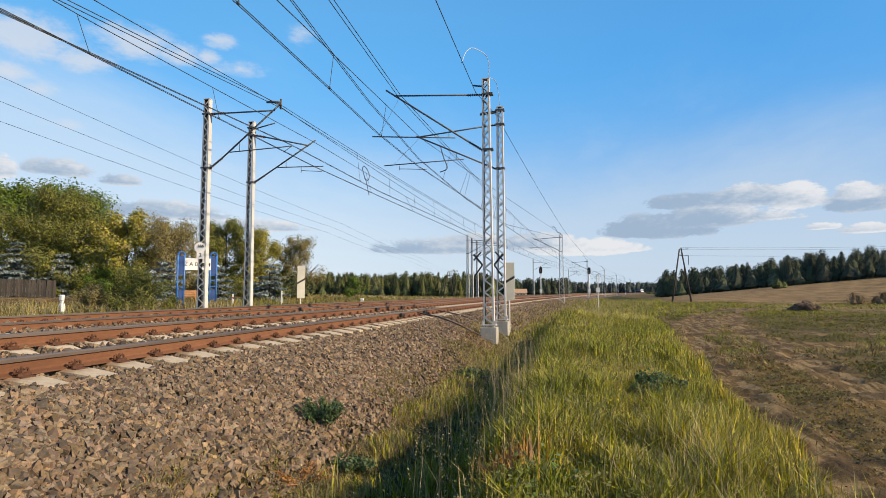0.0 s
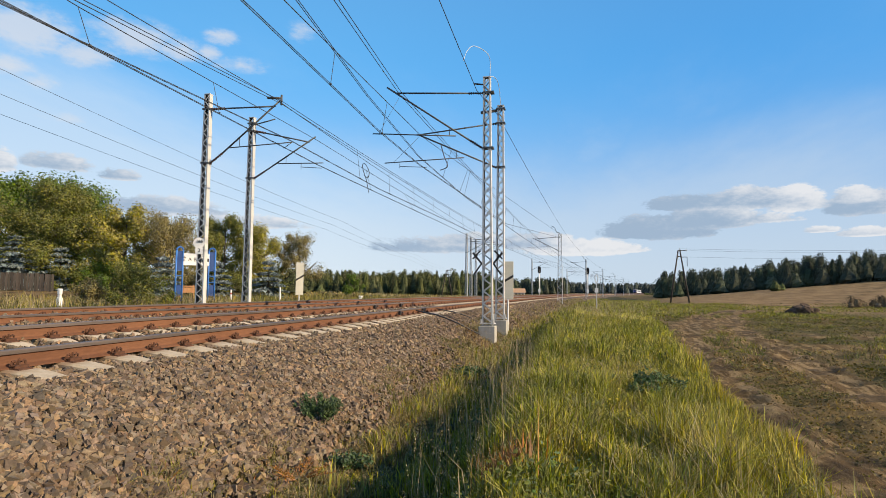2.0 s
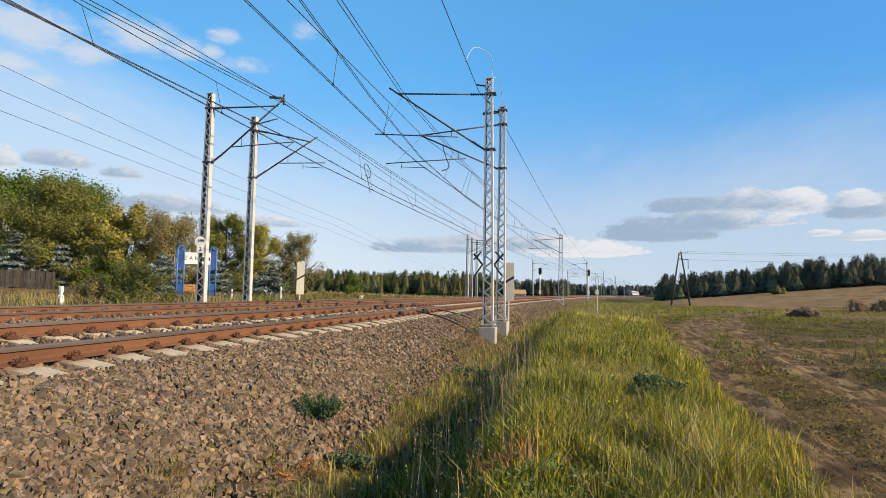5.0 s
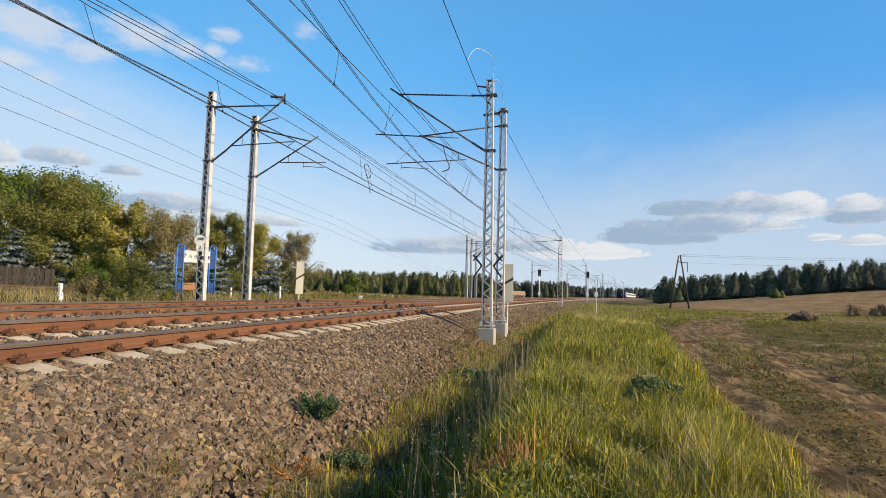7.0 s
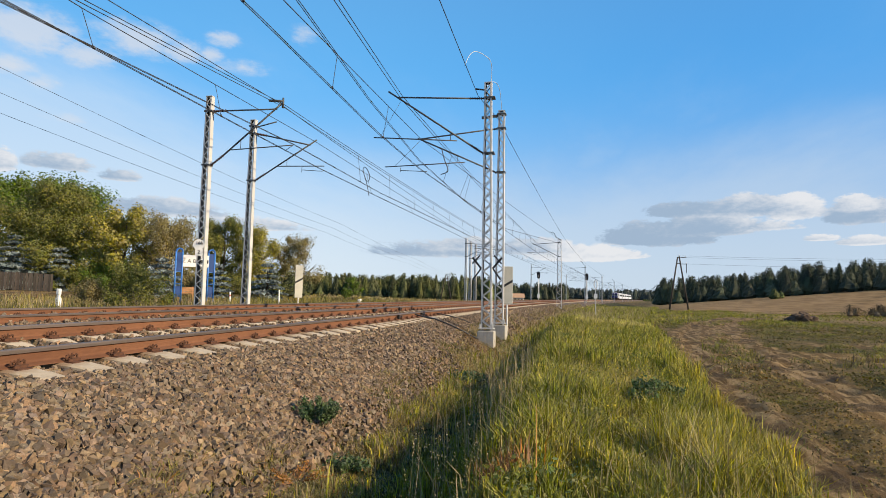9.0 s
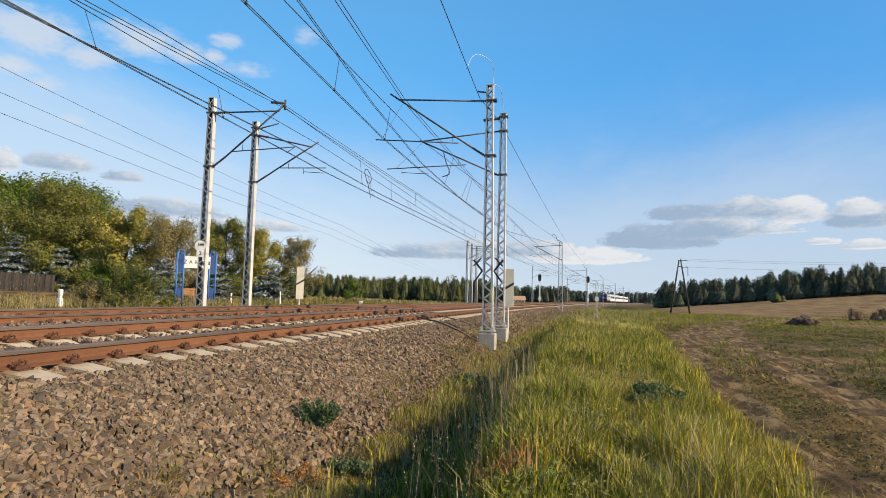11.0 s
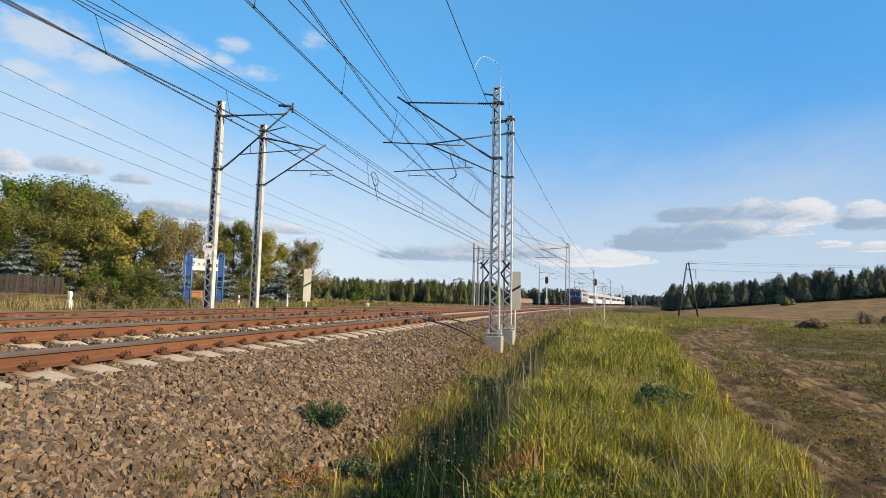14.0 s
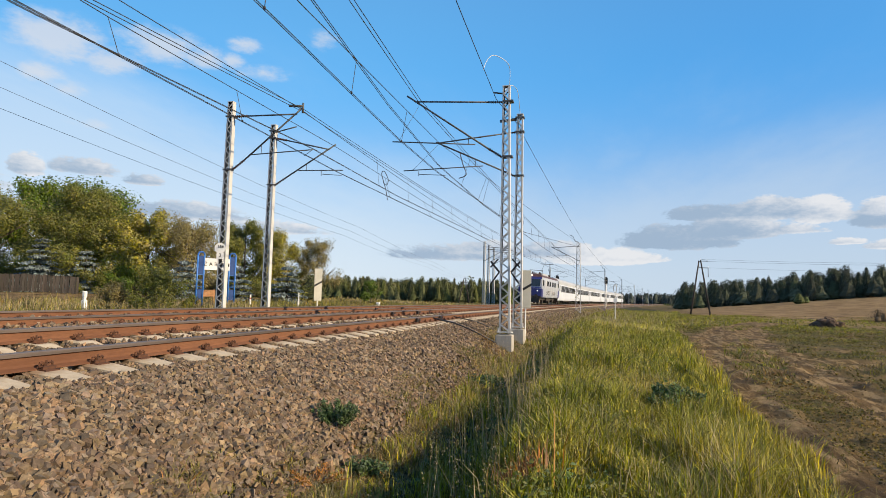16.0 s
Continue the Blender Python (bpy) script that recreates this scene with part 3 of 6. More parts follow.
def build_track(off, lift, label, n_sleepers, n_fast, y0, lean=1.0):
    tr = thing("railway_track", label, "railway track", "tracks", "structure")
    for s in (-1, 1):
        put("rail", rail_mesh(s, off, lift, lean), [M["rust"], M["railtop"]], tr, "rusty steel rail with a worn bright head")
    ys = [y0 + 0.6 * i for i in range(-20, 420)]
    poses = [track_frame(y, off(y), lift, lean) for y in ys]
    order = sorted(range(len(ys)), key=lambda i: abs(ys[i] - 6))
    near, rest = order[:n_sleepers], order[n_sleepers:]
    for i in near:
        put("sleeper", SLEEPER, M["sleeper"], tr, at=poses[i])
    tagged(put("sleepers_beyond", many(SLEEPER, [poses[i] for i in rest]), M["sleeper"], tr, "pale concrete sleepers further along the line"), kind="stuff")
    seats = [(i, s) for i in order for s in (1, -1)]
    for i, s in seats[:n_fast]:
        put("rail_fastening", FASTENING, M["clip"], tr, at=poses[i] @ Matrix.Translation((s * 0.7525, 0, 0)))
    tagged(put("fastenings_beyond", many(FASTENING, [poses[i] @ Matrix.Translation((s * 0.7525, 0, 0)) for i, s in seats[n_fast:420]]), M["clip"], tr, "dark rusty rail fastenings further along"), kind="stuff")


def near_off(y):
    return 0.0


build_track(near_off, -0.05, "rusty rails on pale concrete sleepers, nearer track", 160, 200, 4.52)
build_track(far_off, -0.045, "rusty rails on concrete sleepers, farther track", 110, 140, 9.45, 0.6)


# ---- catenary masts ----
def lattice_mast(height, wide=0.36, top=0.24):
    """Two channel legs with zigzag lacing on both faces; local origin at the foot. The inner faces of the legs are
    coloured dark for the shade inside.
    """
    legs, laces = [], []
    for s in (-1, 1):
        bm = bmesh.new()
        for (dx, dy, sx, sy) in ((0, 0, 0.012, 0.20), (-s * 0.025, 0.096, 0.05, 0.012), (-s * 0.025, -0.096, 0.05, 0.012)):
            vs = box(bm, s * wide / 2 + dx, dy, height / 2, sx, sy, height)
            for v in vs:
                if v.co.z > height / 2:
                    v.co.x += s * (top - wide) / 2
        bm.normal_update()
        # inward faces take a darker colour that paints the shade within the channels
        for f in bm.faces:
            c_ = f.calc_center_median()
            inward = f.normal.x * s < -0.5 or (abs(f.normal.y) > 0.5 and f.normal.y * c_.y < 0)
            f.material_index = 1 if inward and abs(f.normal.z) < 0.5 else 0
        legs.append(bm)
    n = int(height / (0.215 * wide / 0.36))
    for y in (-0.106, 0.106):
        for i in range(n):
            z0, z1 = 0.1 + i * (height - 0.2) / n, 0.1 + (i + 1) * (height - 0.2) / n
            s = 1 if i % 2 else -1
            w0, w1 = [(wide + (top - wide) * z / height) / 2 - 0.035 for z in (z0, z1)]
            laces.append(((-s * w0, y, z0), (s * w1, y, z1)))
    return legs, laces


def catenary_mast(x, y, z0, z1, arms, label, footing=True, chevron=False, caps=(), horn=False, wide=0.36, lean=0.0):
    """arms: pieces in the plane across the line: (name, (x, z), (x, z), radius), in world metres."""
    h = heading(y)
    m = thing("catenary_mast", label, "catenary mast", "catenary masts", at=Matrix.Translation((x, y, 0)) @ Matrix.Rotation(-h, 4, "Z"))
    legs, laces = lattice_mast(z1 - z0, wide, wide * 0.67)
    foot = Matrix.Translation((0, 0, z0)) @ Matrix.Rotation(radians(lean), 4, "Y")
    for bm in legs:
        part("leg", bm, [M["mast"], M["mast_inner_shade"]], m, at=foot)
    if y < 40:
        for p, q in laces:
            bm = bmesh.new()
            rod(bm, p, q, 0.034, 0.012)
            part("lacing_bar", bm, M["mast"], m, at=foot)
    else:
        bm = bmesh.new()
        for p, q in laces:
            rod(bm, p, q, 0.04, 0.012)
        tagged(part("lacing", bm, M["mast"], m, "zigzag lacing bars", at=foot), kind="stuff")
    part("cap_plate", boxed((0, 0, z1 - z0 - 0.02, wide * 0.75, 0.22, 0.03)), M["mast"], m, at=foot)
    if footing:
        part("footing", boxed((0, 0, z0 - 0.30, 0.56, 0.52, 0.56), bevel=0.02), M["concrete"], m, "pale concrete footing block")
        part("foot_plate", boxed((0, 0, z0 + 0.06, 0.5, 0.4, 0.03), (0.2, 0.16, z0 + 0.13, 0.04, 0.04, 0.16), (-0.2, 0.16, z0 + 0.13, 0.04, 0.04, 0.16),
                                 (0.2, -0.16, z0 + 0.13, 0.04, 0.04, 0.16), (-0.2, -0.16, z0 + 0.13, 0.04, 0.04, 0.16)), M["mast"], m, "bolted foot plate")
    for name, a, b, r in arms:
        p, q = (a[0] - x, 0, a[1]), (b[0] - x, 0, b[1])
        if name == "insulator":
            part(name, ribbed(p, q, r), M["insul"], m, "dark ribbed insulator")
        else:
            part(name, tubes((p, q, r)), M["tube"], m, smooth=True)
    if horn:
        pts_ = ((0.0, z1 - 0.1), (-0.05, z1 + 0.12), (-0.42, z1 + 0.2), (-0.6, z1 + 0.72), (-0.85, z1 + 0.92), (-1.05, z1 + 0.8))
        part("earth_wire_horn", tubes(*[((a[0], 0, a[1]), (b[0], 0, b[1]), 0.03) for a, b in zip(pts_, pts_[1:])], seg=6), M["tube"], m, "bent earth wire horn")
    for zc in caps:
        part("clamp_band", boxed((0, 0, zc, 0.36, 0.25, 0.06)), M["tube"], m, "dark clamp band")
    if chevron:
        for s in (-1, 1):
            bm = bmesh.new()
            rod(bm, (s * 0.20, -0.13, 1.60), (s * 0.50, -0.13, 1.97), 0.065, 0.02)
            rod(bm, (s * 0.20, -0.13, 1.60), (s * 0.47, -0.13, 1.22), 0.05, 0.02)
            rod(bm, (s * 0.24, -0.152, 2.04), (s * 0.50, -0.152, 1.76), 0.05, 0.02)
            part("chevron_marker", bm, M["black"], m, "black angled marker strips")
    return m


catenary_mast(3.27, 19.6, -0.48, 8.12, (
    ("insulator", (3.1, 7.56), (2.55, 7.59), 0.055), ("top_tube", (2.55, 7.59), (-0.15, 7.78), 0.03),
    ("insulator", (3.1, 5.58), (2.62, 5.90), 0.06), ("strut_tube", (2.62, 5.90), (-0.46, 8.01), 0.032),
    ("registration_tube", (2.11, 6.09), (-0.97, 6.33), 0.022), ("hanger", (1.88, 6.36), (1.88, 6.12), 0.012),
    ("stay_rod", (0.0, 7.6), (-0.75, 6.32), 0.006), ("bracket", (3.1, 7.86), (2.75, 7.92), 0.03)),
    "pale grey lattice catenary mast on a concrete footing beside the ditch", chevron=True, caps=(7.56, 5.6), lean=-0.45)
catenary_mast(3.32, 23.0, -0.45, 8.2, (
    ("insulator", (3.15, 7.46), (2.6, 7.42), 0.055), ("top_tube", (2.6, 7.42), (-0.2, 7.16), 0.03),
    ("insulator", (3.15, 5.64), (2.7, 5.86), 0.06), ("strut_tube", (2.7, 5.86), (-0.2, 7.2), 0.032),
    ("registration_tube", (1.81, 6.12), (-1.61, 6.03), 0.022), ("hanger", (1.5, 6.4), (1.5, 6.1), 0.012),
    ("steady_arm", (-0.94, 5.98), (-0.94, 5.80), 0.012), ("steady_arm", (-0.94, 5.86), (0.23, 5.78), 0.014), ("stay_rod", (-0.1, 7.1), (-1.2, 6.05), 0.006),
    ("bracket", (3.2, 8.0), (2.5, 7.95), 0.06)),
    "pale grey lattice catenary mast standing second beside the ditch", caps=(7.46, 5.66, 8.05))
catenary_mast(-8.06, 20.2, -0.28, 8.4, (
    ("insulator", (-7.9, 7.78), (-7.3, 7.77), 0.06), ("top_tube", (-7.3, 7.77), (-5.1, 7.72), 0.032),
    ("insulator", (-7.9, 5.58), (-7.35, 5.97), 0.06), ("strut_tube", (-7.35, 5.97), (-4.9, 7.94), 0.034),
    ("registration_tube", (-7.03, 6.18), (-4.35, 6.27), 0.022), ("hanger", (-6.6, 6.55), (-6.6, 6.2), 0.012),
    ("pulley_bracket", (-5.45, 8.08), (-4.85, 8.02), 0.05), ("pulley_bracket", (-4.85, 8.15), (-4.85, 7.75), 0.04), ("steady_arm", (-4.35, 6.27), (-4.7, 6.05), 0.012)),
    "pale grey lattice catenary mast beyond the farther track", caps=(7.78, 5.6))
catenary_mast(-8.04, 23.5, -0.28, 8.44, (
    ("insulator", (-7.88, 7.8), (-7.35, 7.68), 0.06), ("top_tube", (-7.35, 7.68), (-5.2, 7.16), 0.032),
    ("insulator", (-7.88, 5.62), (-7.35, 5.93), 0.06), ("strut_tube", (-7.35, 5.93), (-4.9, 7.38), 0.034),
    ("registration_tube", (-6.71, 6.26), (-4.5, 6.2), 0.022), ("hanger", (-6.3, 6.52), (-6.3, 6.22), 0.012),
    ("steady_arm", (-5.56, 6.2), (-5.56, 5.96), 0.012), ("steady_arm", (-5.56, 6.06), (-4.56, 5.97), 0.014), ("bracket", (-7.9, 8.1), (-6.9, 8.3), 0.03)),
    "pale grey lattice catenary mast standing second beyond the farther track", caps=(7.8, 5.64, 8.15))


def arms_at(x0, side, low):
    """Plain cantilever reaching from a mast towards its track (side -1: to the left)."""
    s = side
    return (("insulator", (x0 + s * 0.15, 7.3), (x0 + s * 0.6, 7.28), 0.055), ("top_tube", (x0 + s * 0.6, 7.28), (x0 + s * 3.2, 7.1), 0.03),
            ("insulator", (x0 + s * 0.15, 5.6), (x0 + s * 0.6, 5.88), 0.055), ("strut_tube", (x0 + s * 0.6, 5.88), (x0 + s * 3.3, 7.25), 0.03),
            ("registration_tube", (x0 + s * 1.3, 6.15), (x0 + s * 3.9, 6.1), 0.02), ("steady_arm", (x0 + s * 3.7, 6.05), (x0 + s * 2.9, 5.85), 0.014))


for y in (71.0, 129.0, 186.0, 243.0, 300.0, 357.0, 414.0):
    xr, xl = cx(y) + 2.45, cx(y) - (9.2 if y < 150 else 8.4)
    catenary_mast(xr, y, -0.7, 7.7, arms_at(xr, -1, 0), "pale grey lattice catenary mast further along the line", footing=y < 100, caps=(7.3, 5.6), horn=True, wide=0.62 if y < 100 else 0.36)
    catenary_mast(xl, y + 1.5, -0.3, 8.0, arms_at(xl, 1, 0), "pale grey lattice catenary mast further beyond the tracks", footing=False, caps=(7.3, 5.6))


for xm, ym, sd in ((-6.35, 76.2, 1), (-6.25, 80.0, 1)):
    catenary_mast(xm, ym, -0.3, 7.9, arms_at(xm, sd, 0), "pale grey lattice catenary mast in a far group of three", footing=False, caps=(7.3, 5.6))


# ---- overhead wires ----
def run(nodes, sag=0.0, step=2.5):
    """Points along a wire: nodes are (y, offset from the line, height); sag between them in metres per 55 m span."""
    out = []
    for (y0, o0, z0), (y1, o1, z1) in zip(nodes, nodes[1:]):
        n = max(2, int((y1 - y0) / step))
        for i in range(n):
            t = i / n
            y = y0 + (y1 - y0) * t
            # straight from support to support
            xa, xb = cx(y0) + o0, cx(y1) + o1
            out.append((xa + (xb - xa) * t, y, z0 + (z1 - z0) * t - 4 * t * (1 - t) * sag * ((y1 - y0) / 55) ** 2))
    y, o, z = nodes[-1]
    out.append((cx(y) + o, y, z))
    return out


def height_at(pts, y):
    for a, b in zip(pts, pts[1:]):
        if a[1] <= y <= b[1]:
            t = (y - a[1]) / (b[1] - a[1])
            return tuple(a[i] + (b[i] - a[i]) * t for i in range(3))
    return None


def catenary(mess, cont, droppers, label, sag=0.35, twin=False):
    t = thing("catenary_line", label, "overhead wire", "overhead lines")
    mp, cp = run(mess, sag), run(cont, 0.04)
    for s in (-0.035, 0.035) if twin else (0.0,):
        wire_curve("messenger_wire", [(x + s, y, z + s) for x, y, z in mp], 0.0115, M["wire"], t)
    for s in (-0.025, 0.025):
        wire_curve("contact_wire", [(x + s, y, z) for x, y, z in cp], 0.0095, M["wire"], t)
    for y in droppers:
        a, b = height_at(mp, y), height_at(cp, y)
        if a and b:
            wire_curve("dropper", [a, b], 0.008, M["wire"], t)
            part("dropper_clamp", boxed((b[0], b[1], b[2] + 0.02, 0.045, 0.04, 0.06)), M["tube"], t)


FAR_Y = (71, 129, 186, 243, 300, 357, 414)
D = [-30 + 4.4 * i for i in range(60)]
catenary([(-38, -0.1, 7.15), (11, -0.2, 6.95), (23, -0.25, 7.08), (71, 2.6, 7.6)], [(-38, -0.2, 6.35), (10, -0.25, 6.17), (18, -0.37, 5.96), (23, -0.36, 5.9), (45, 0.2, 5.95), (71, 2.6, 7.2)],
         [y for y in D if y < 20] + [30, 38], "dark twin contact wire and messenger over the nearer track", 0.1)
catenary([(-38, 2.9, 7.9), (19.6, -0.12, 7.74)] + [(y, -0.1, 7.1) for y in FAR_Y], [(-38, 3.2, 7.0), (10.7, 0.4, 6.6), (16.2, -0.08, 6.5), (23.4, -0.49, 6.34), (32, -0.2, 5.95)] + [(y, 0.1, 5.85) for y in FAR_Y],
         [y for y in D if y > 26], "dark twin contact wire and messenger running on over the nearer track", twin=True)
catenary([(-38, -5.3, 7.3), (11, -5.2, 7.12), (23.5, -5.15, 7.25), (72.5, -8.0, 7.6)], [(-38, -5.1, 6.2), (23.5, -5.1, 6.15), (45, -5.2, 6.2), (72.5, -8.0, 7.2)],
         [10.9, 16.0] + [y for y in D if y < 8] + [30, 38], "dark twin contact wire and messenger over the farther track", 0.1)
catenary([(-38, -8.0, 6.4), (0, -6.1, 7.0), (11.4, -5.45, 7.45), (20.2, -5.05, 7.86)] + [(y + 1.5, -4.2, 7.2) for y in FAR_Y], [(-38, -6.4, 6.3), (9, -5.0, 6.19), (20.2, -4.6, 6.33), (30, -4.6, 6.2)] + [(y + 1.5, -4.0, 6.0) for y in FAR_Y],
         [y for y in D if y > 26], "dark twin contact wire and messenger running on over the farther track", twin=True)


def lone_wire(label, pts, r=0.0105, name="overhead_wire", material="wire"):
    ob = wire_curve(name, pts, r, M[material], None, label)
    return tagged(ob, "", "overhead wire", "single wires")


lone_wire("dark earth wire strung along the mast tops", run([(-38, 2.9, 7.9), (19.9, 2.60, 7.78), (23, 2.9, 7.85)] + [(y, 3.1, 7.75) for y in FAR_Y], 0.25), 0.012)
lone_wire("dark feeder wire beside the farther track", run([(-38, -6.9, 7.5), (12.15, -5.45, 7.86), (20.2, -5.35, 8.04), (23.5, -5.3, 7.9)] + [(y, -7.6, 7.9) for y in FAR_Y], 0.2), 0.012)


def arch(pts, n=8):
    out = []
    p = [Vector(v) for v in (pts[0], *pts, pts[-1])]
    for a, b, c_, d in zip(p, p[1:], p[2:], p[3:]):
        for i in range(n):
            t = i / n
            out.append(tuple(0.5 * ((2 * b) + (c_ - a) * t + (2 * a - 5 * b + 4 * c_ - d) * t * t + (3 * b - a - 3 * c_ + d) * t ** 3)))
    return out + [tuple(p[-1])]


lone_wire("pale bent lead arching over a mast top", arch([(2.81, 17.0, 7.70), (2.86, 17.6, 8.3), (3.0, 18.3, 8.69), (3.31, 19.3, 8.74), (3.3, 19.6, 8.1)]), 0.011, "jumper_lead", "pale_wire")
lone_wire("pale bent lead arching to the second mast", arch([(3.0, 20.3, 8.2), (3.15, 21.2, 8.75), (3.28, 22.3, 8.9), (3.32, 23.0, 8.2)]), 0.011, "jumper_lead", "pale_wire")
lone_wire("dark hanging jumper loop between the wires", arch([(0.86, 22.9, 6.7), (1.0, 22.9, 6.2), (1.15, 22.9, 5.75), (0.85, 22.9, 5.6)]), 0.02, "jumper_loop")
lone_wire("dark hanging jumper loop over the farther track", arch([(-5.05, 31.0, 6.2), (-5.2, 31.0, 6.9), (-5.45, 31.0, 7.7), (-5.3, 31.0, 7.85), (-5.05, 31.0, 7.4), (-5.12, 31.0, 7.05), (-5.35, 31.0, 7.2)]), 0.02, "jumper_loop")


# ---- signs, posts and poles ----
def marker_board(x, y, turn, zb, z0, z1, wide, label):
    """A tall pale board with a black slanting stripe on a post."""
    g = ground_z(x, y) if zb is None else zb
    t = thing("marker_board", label, "railway sign", "striped marker boards", at=Matrix.Translation((x, y, 0)) @ Matrix.Rotation(radians(turn), 4, "Z"))
    part("post", tubes(((0, 0.04, g - 0.1), (0, 0.04, z1 - 0.1), 0.03)), M["white"], t)
    part("board", boxed((0, 0, (z0 + z1) / 2, wide, 0.03, z1 - z0), bevel=0.006), M["cream"], t, "faded cream board")
    bm = bmesh.new()
    zc, hh, d = (z0 + z1) / 2 + 0.05, 0.055, wide * 0.3
    vs = [bm.verts.new((sx * wide / 2, yy, zc + sx * d + sz * hh)) for yy in (-0.023, -0.0155) for sx, sz in ((-1, -1), (1, -1), (1, 1), (-1, 1))]
    for q in ((0, 1, 2, 3), (7, 6, 5, 4), (0, 4, 5, 1), (1, 5, 6, 2), (2, 6, 7, 3), (3, 7, 4, 0)):
        bm.faces.new([vs[i] for i in q])
    part("stripe", bm, M["black"], t, "black slanting stripe")


marker_board(-8.45, 29.6, 38, -0.15, 0.36, 2.14, 0.42, "cream board with a black slanting stripe beyond the tracks")
marker_board(3.52, 24.2, 8, -1.0, 0.36, 1.92, 0.44, "cream board with a black slanting stripe beside a mast")


def text_on(name, body, size, material, parent, at, label=""):
    cu = bpy.data.curves.new(name, "FONT")
    cu.body, cu.size, cu.extrude = body, size, 0.004
    cu.align_x, cu.align_y = "CENTER", "CENTER"
    cu.materials.append(material)
    ob = new(name, cu)
    ob.parent, ob.matrix_basis = parent, at
    return tagged(ob, label)


def station_board():
    a, b = Vector((-15.25, 28.3, 0)), Vector((-13.7, 29.7, 0))
    d = b - a
    t = thing("station_name_board", "white station name board in a tall blue tube frame", "station sign",
              at=Matrix.Translation((a + b) / 2) @ Matrix.Rotation(math.atan2(d.y, d.x), 4, "Z"))
    L = d.length / 2
    for s in (-1, 1):
        xs = (s * (L - 0.03), s * (L - 0.37))
        for x in xs:
            part("upright", tubes(((x, 0, -0.15), (x, 0, 2.78), 0.045)), M["blue"], t, "blue tube upright", smooth=True)
        part("top_bow", tubes(*[((s * (L - 0.2) + 0.17 * math.cos(u0), 0, 2.78 + 0.17 * math.sin(u0)), (s * (L - 0.2) + 0.17 * math.cos(u0 + 0.524), 0, 2.78 + 0.17 * math.sin(u0 + 0.524)), 0.045)
                                for u0 in [i * 0.5236 for i in range(6)]]), M["blue"], t, smooth=True)
        for zc, zh in ((2.2, 1.05), (0.55, 0.6)):
            part("infill_panel", boxed((s * (L - 0.2), 0, zc, 0.26, 0.02, zh)), M["dark_blue"], t, "dark blue infill panel")
        part("rung", tubes(*[((xs[0], 0, z), (xs[1], 0, z), 0.02) for z in (1.0, 1.35, 1.65)]), M["blue"], t)
    board = part("name_panel", boxed((0.02, -0.02, 2.27, 2 * (L - 0.37), 0.05, 0.66), bevel=0.01), M["white"], t, "white name panel")
    text_on("lettering", "\u017b A B", 0.30, M["black"], board, Matrix.Translation((-0.34, -0.05, 2.26)) @ Matrix.Rotation(radians(90), 4, "X"), "black lettering")
    part("lettering_bar", boxed((0.42, -0.048, 2.25, 0.5, 0.006, 0.2)), M["black"], board, "dark unreadable lettering")


station_board()

plate = thing("kilometre_plate", "round white kilometre plate fixed to a mast", "distance plate", at=Matrix.Translation((-7.96, 20.02, 0)) @ Matrix.Rotation(radians(20), 4, "Z"))
disc = part("plate", tubes(((-0.12, 0.0, 2.42), (-0.12, 0.02, 2.42), 0.21), seg=24), M["white"], plate)
part("lower_plate", boxed((-0.10, 0.0, 2.12, 0.28, 0.016, 0.26)), M["white"], plate)
text_on("numerals", "166", 0.17, M["black"], plate, Matrix.Translation((-0.1, -0.012, 2.48)) @ Matrix.Rotation(radians(90), 4, "X"), "black numerals")
text_on("numerals", "2", 0.2, M["black"], plate, Matrix.Translation((-0.10, -0.016, 2.13)) @ Matrix.Rotation(radians(90), 4, "X"), "black numerals")


def marker_post(x, y, h, label, red=False, r=0.09):
    z = ground_z(x, y) - 0.05
    t = thing("marker_post", label, "marker post", "small posts", at=Matrix.Translation((x, y, z)))
    part("shaft", boxed((0, 0, h * 0.3, r * 1.7, r * 1.5, h * 0.6), bevel=0.02), M["white"], t)
    part("neck", boxed((0, 0, h * 0.66, r * 1.1, r * 1.0, h * 0.14), bevel=0.01), M["red" if red else "white"], t)
    part("head", boxed((0, 0, h * 0.86, r * 1.6, r * 1.4, h * 0.28), bevel=0.03), M["white"], t)


marker_post(-13.35, 19.0, 0.86, "white concrete marker post in tall grass", r=0.1)
marker_post(-12.2, 34.6, 1.0, "slim white marker post behind the tracks", r=0.06)
marker_post(-14.9, 33.3, 0.75, "white and red marker post in the meadow", True, r=0.06)
marker_post(-9.2, 41.5, 0.55, "short white numbered stone beside the rails", r=0.16)
marker_post(-17.2, 28.6, 0.6, "small white post in front of shrubs", r=0.05)


def bench():
    x, y = -17.6, 32.6
    t = thing("garden_bench", "brown stained wooden bench under the trees", "bench", at=Matrix.Translation((x, y, ground_z(x, y))) @ Matrix.Rotation(radians(38), 4, "Z"))
    for i in range(3):
        part("backrest_board", boxed((0, 0.2, 0.52 + 0.14 * i, 1.0, 0.03, 0.11)), M["bench"], t)
    for i in range(3):
        part("seat_board", boxed((0, -0.15 + 0.14 * i, 0.42, 1.0, 0.11, 0.03)), M["bench"], t)
    for s in (-1, 1):
        part("side_frame", boxed((s * 0.42, 0.0, 0.2, 0.06, 0.4, 0.4), (s * 0.42, 0.2, 0.55, 0.06, 0.04, 0.7)), M["bench"], t)


bench()


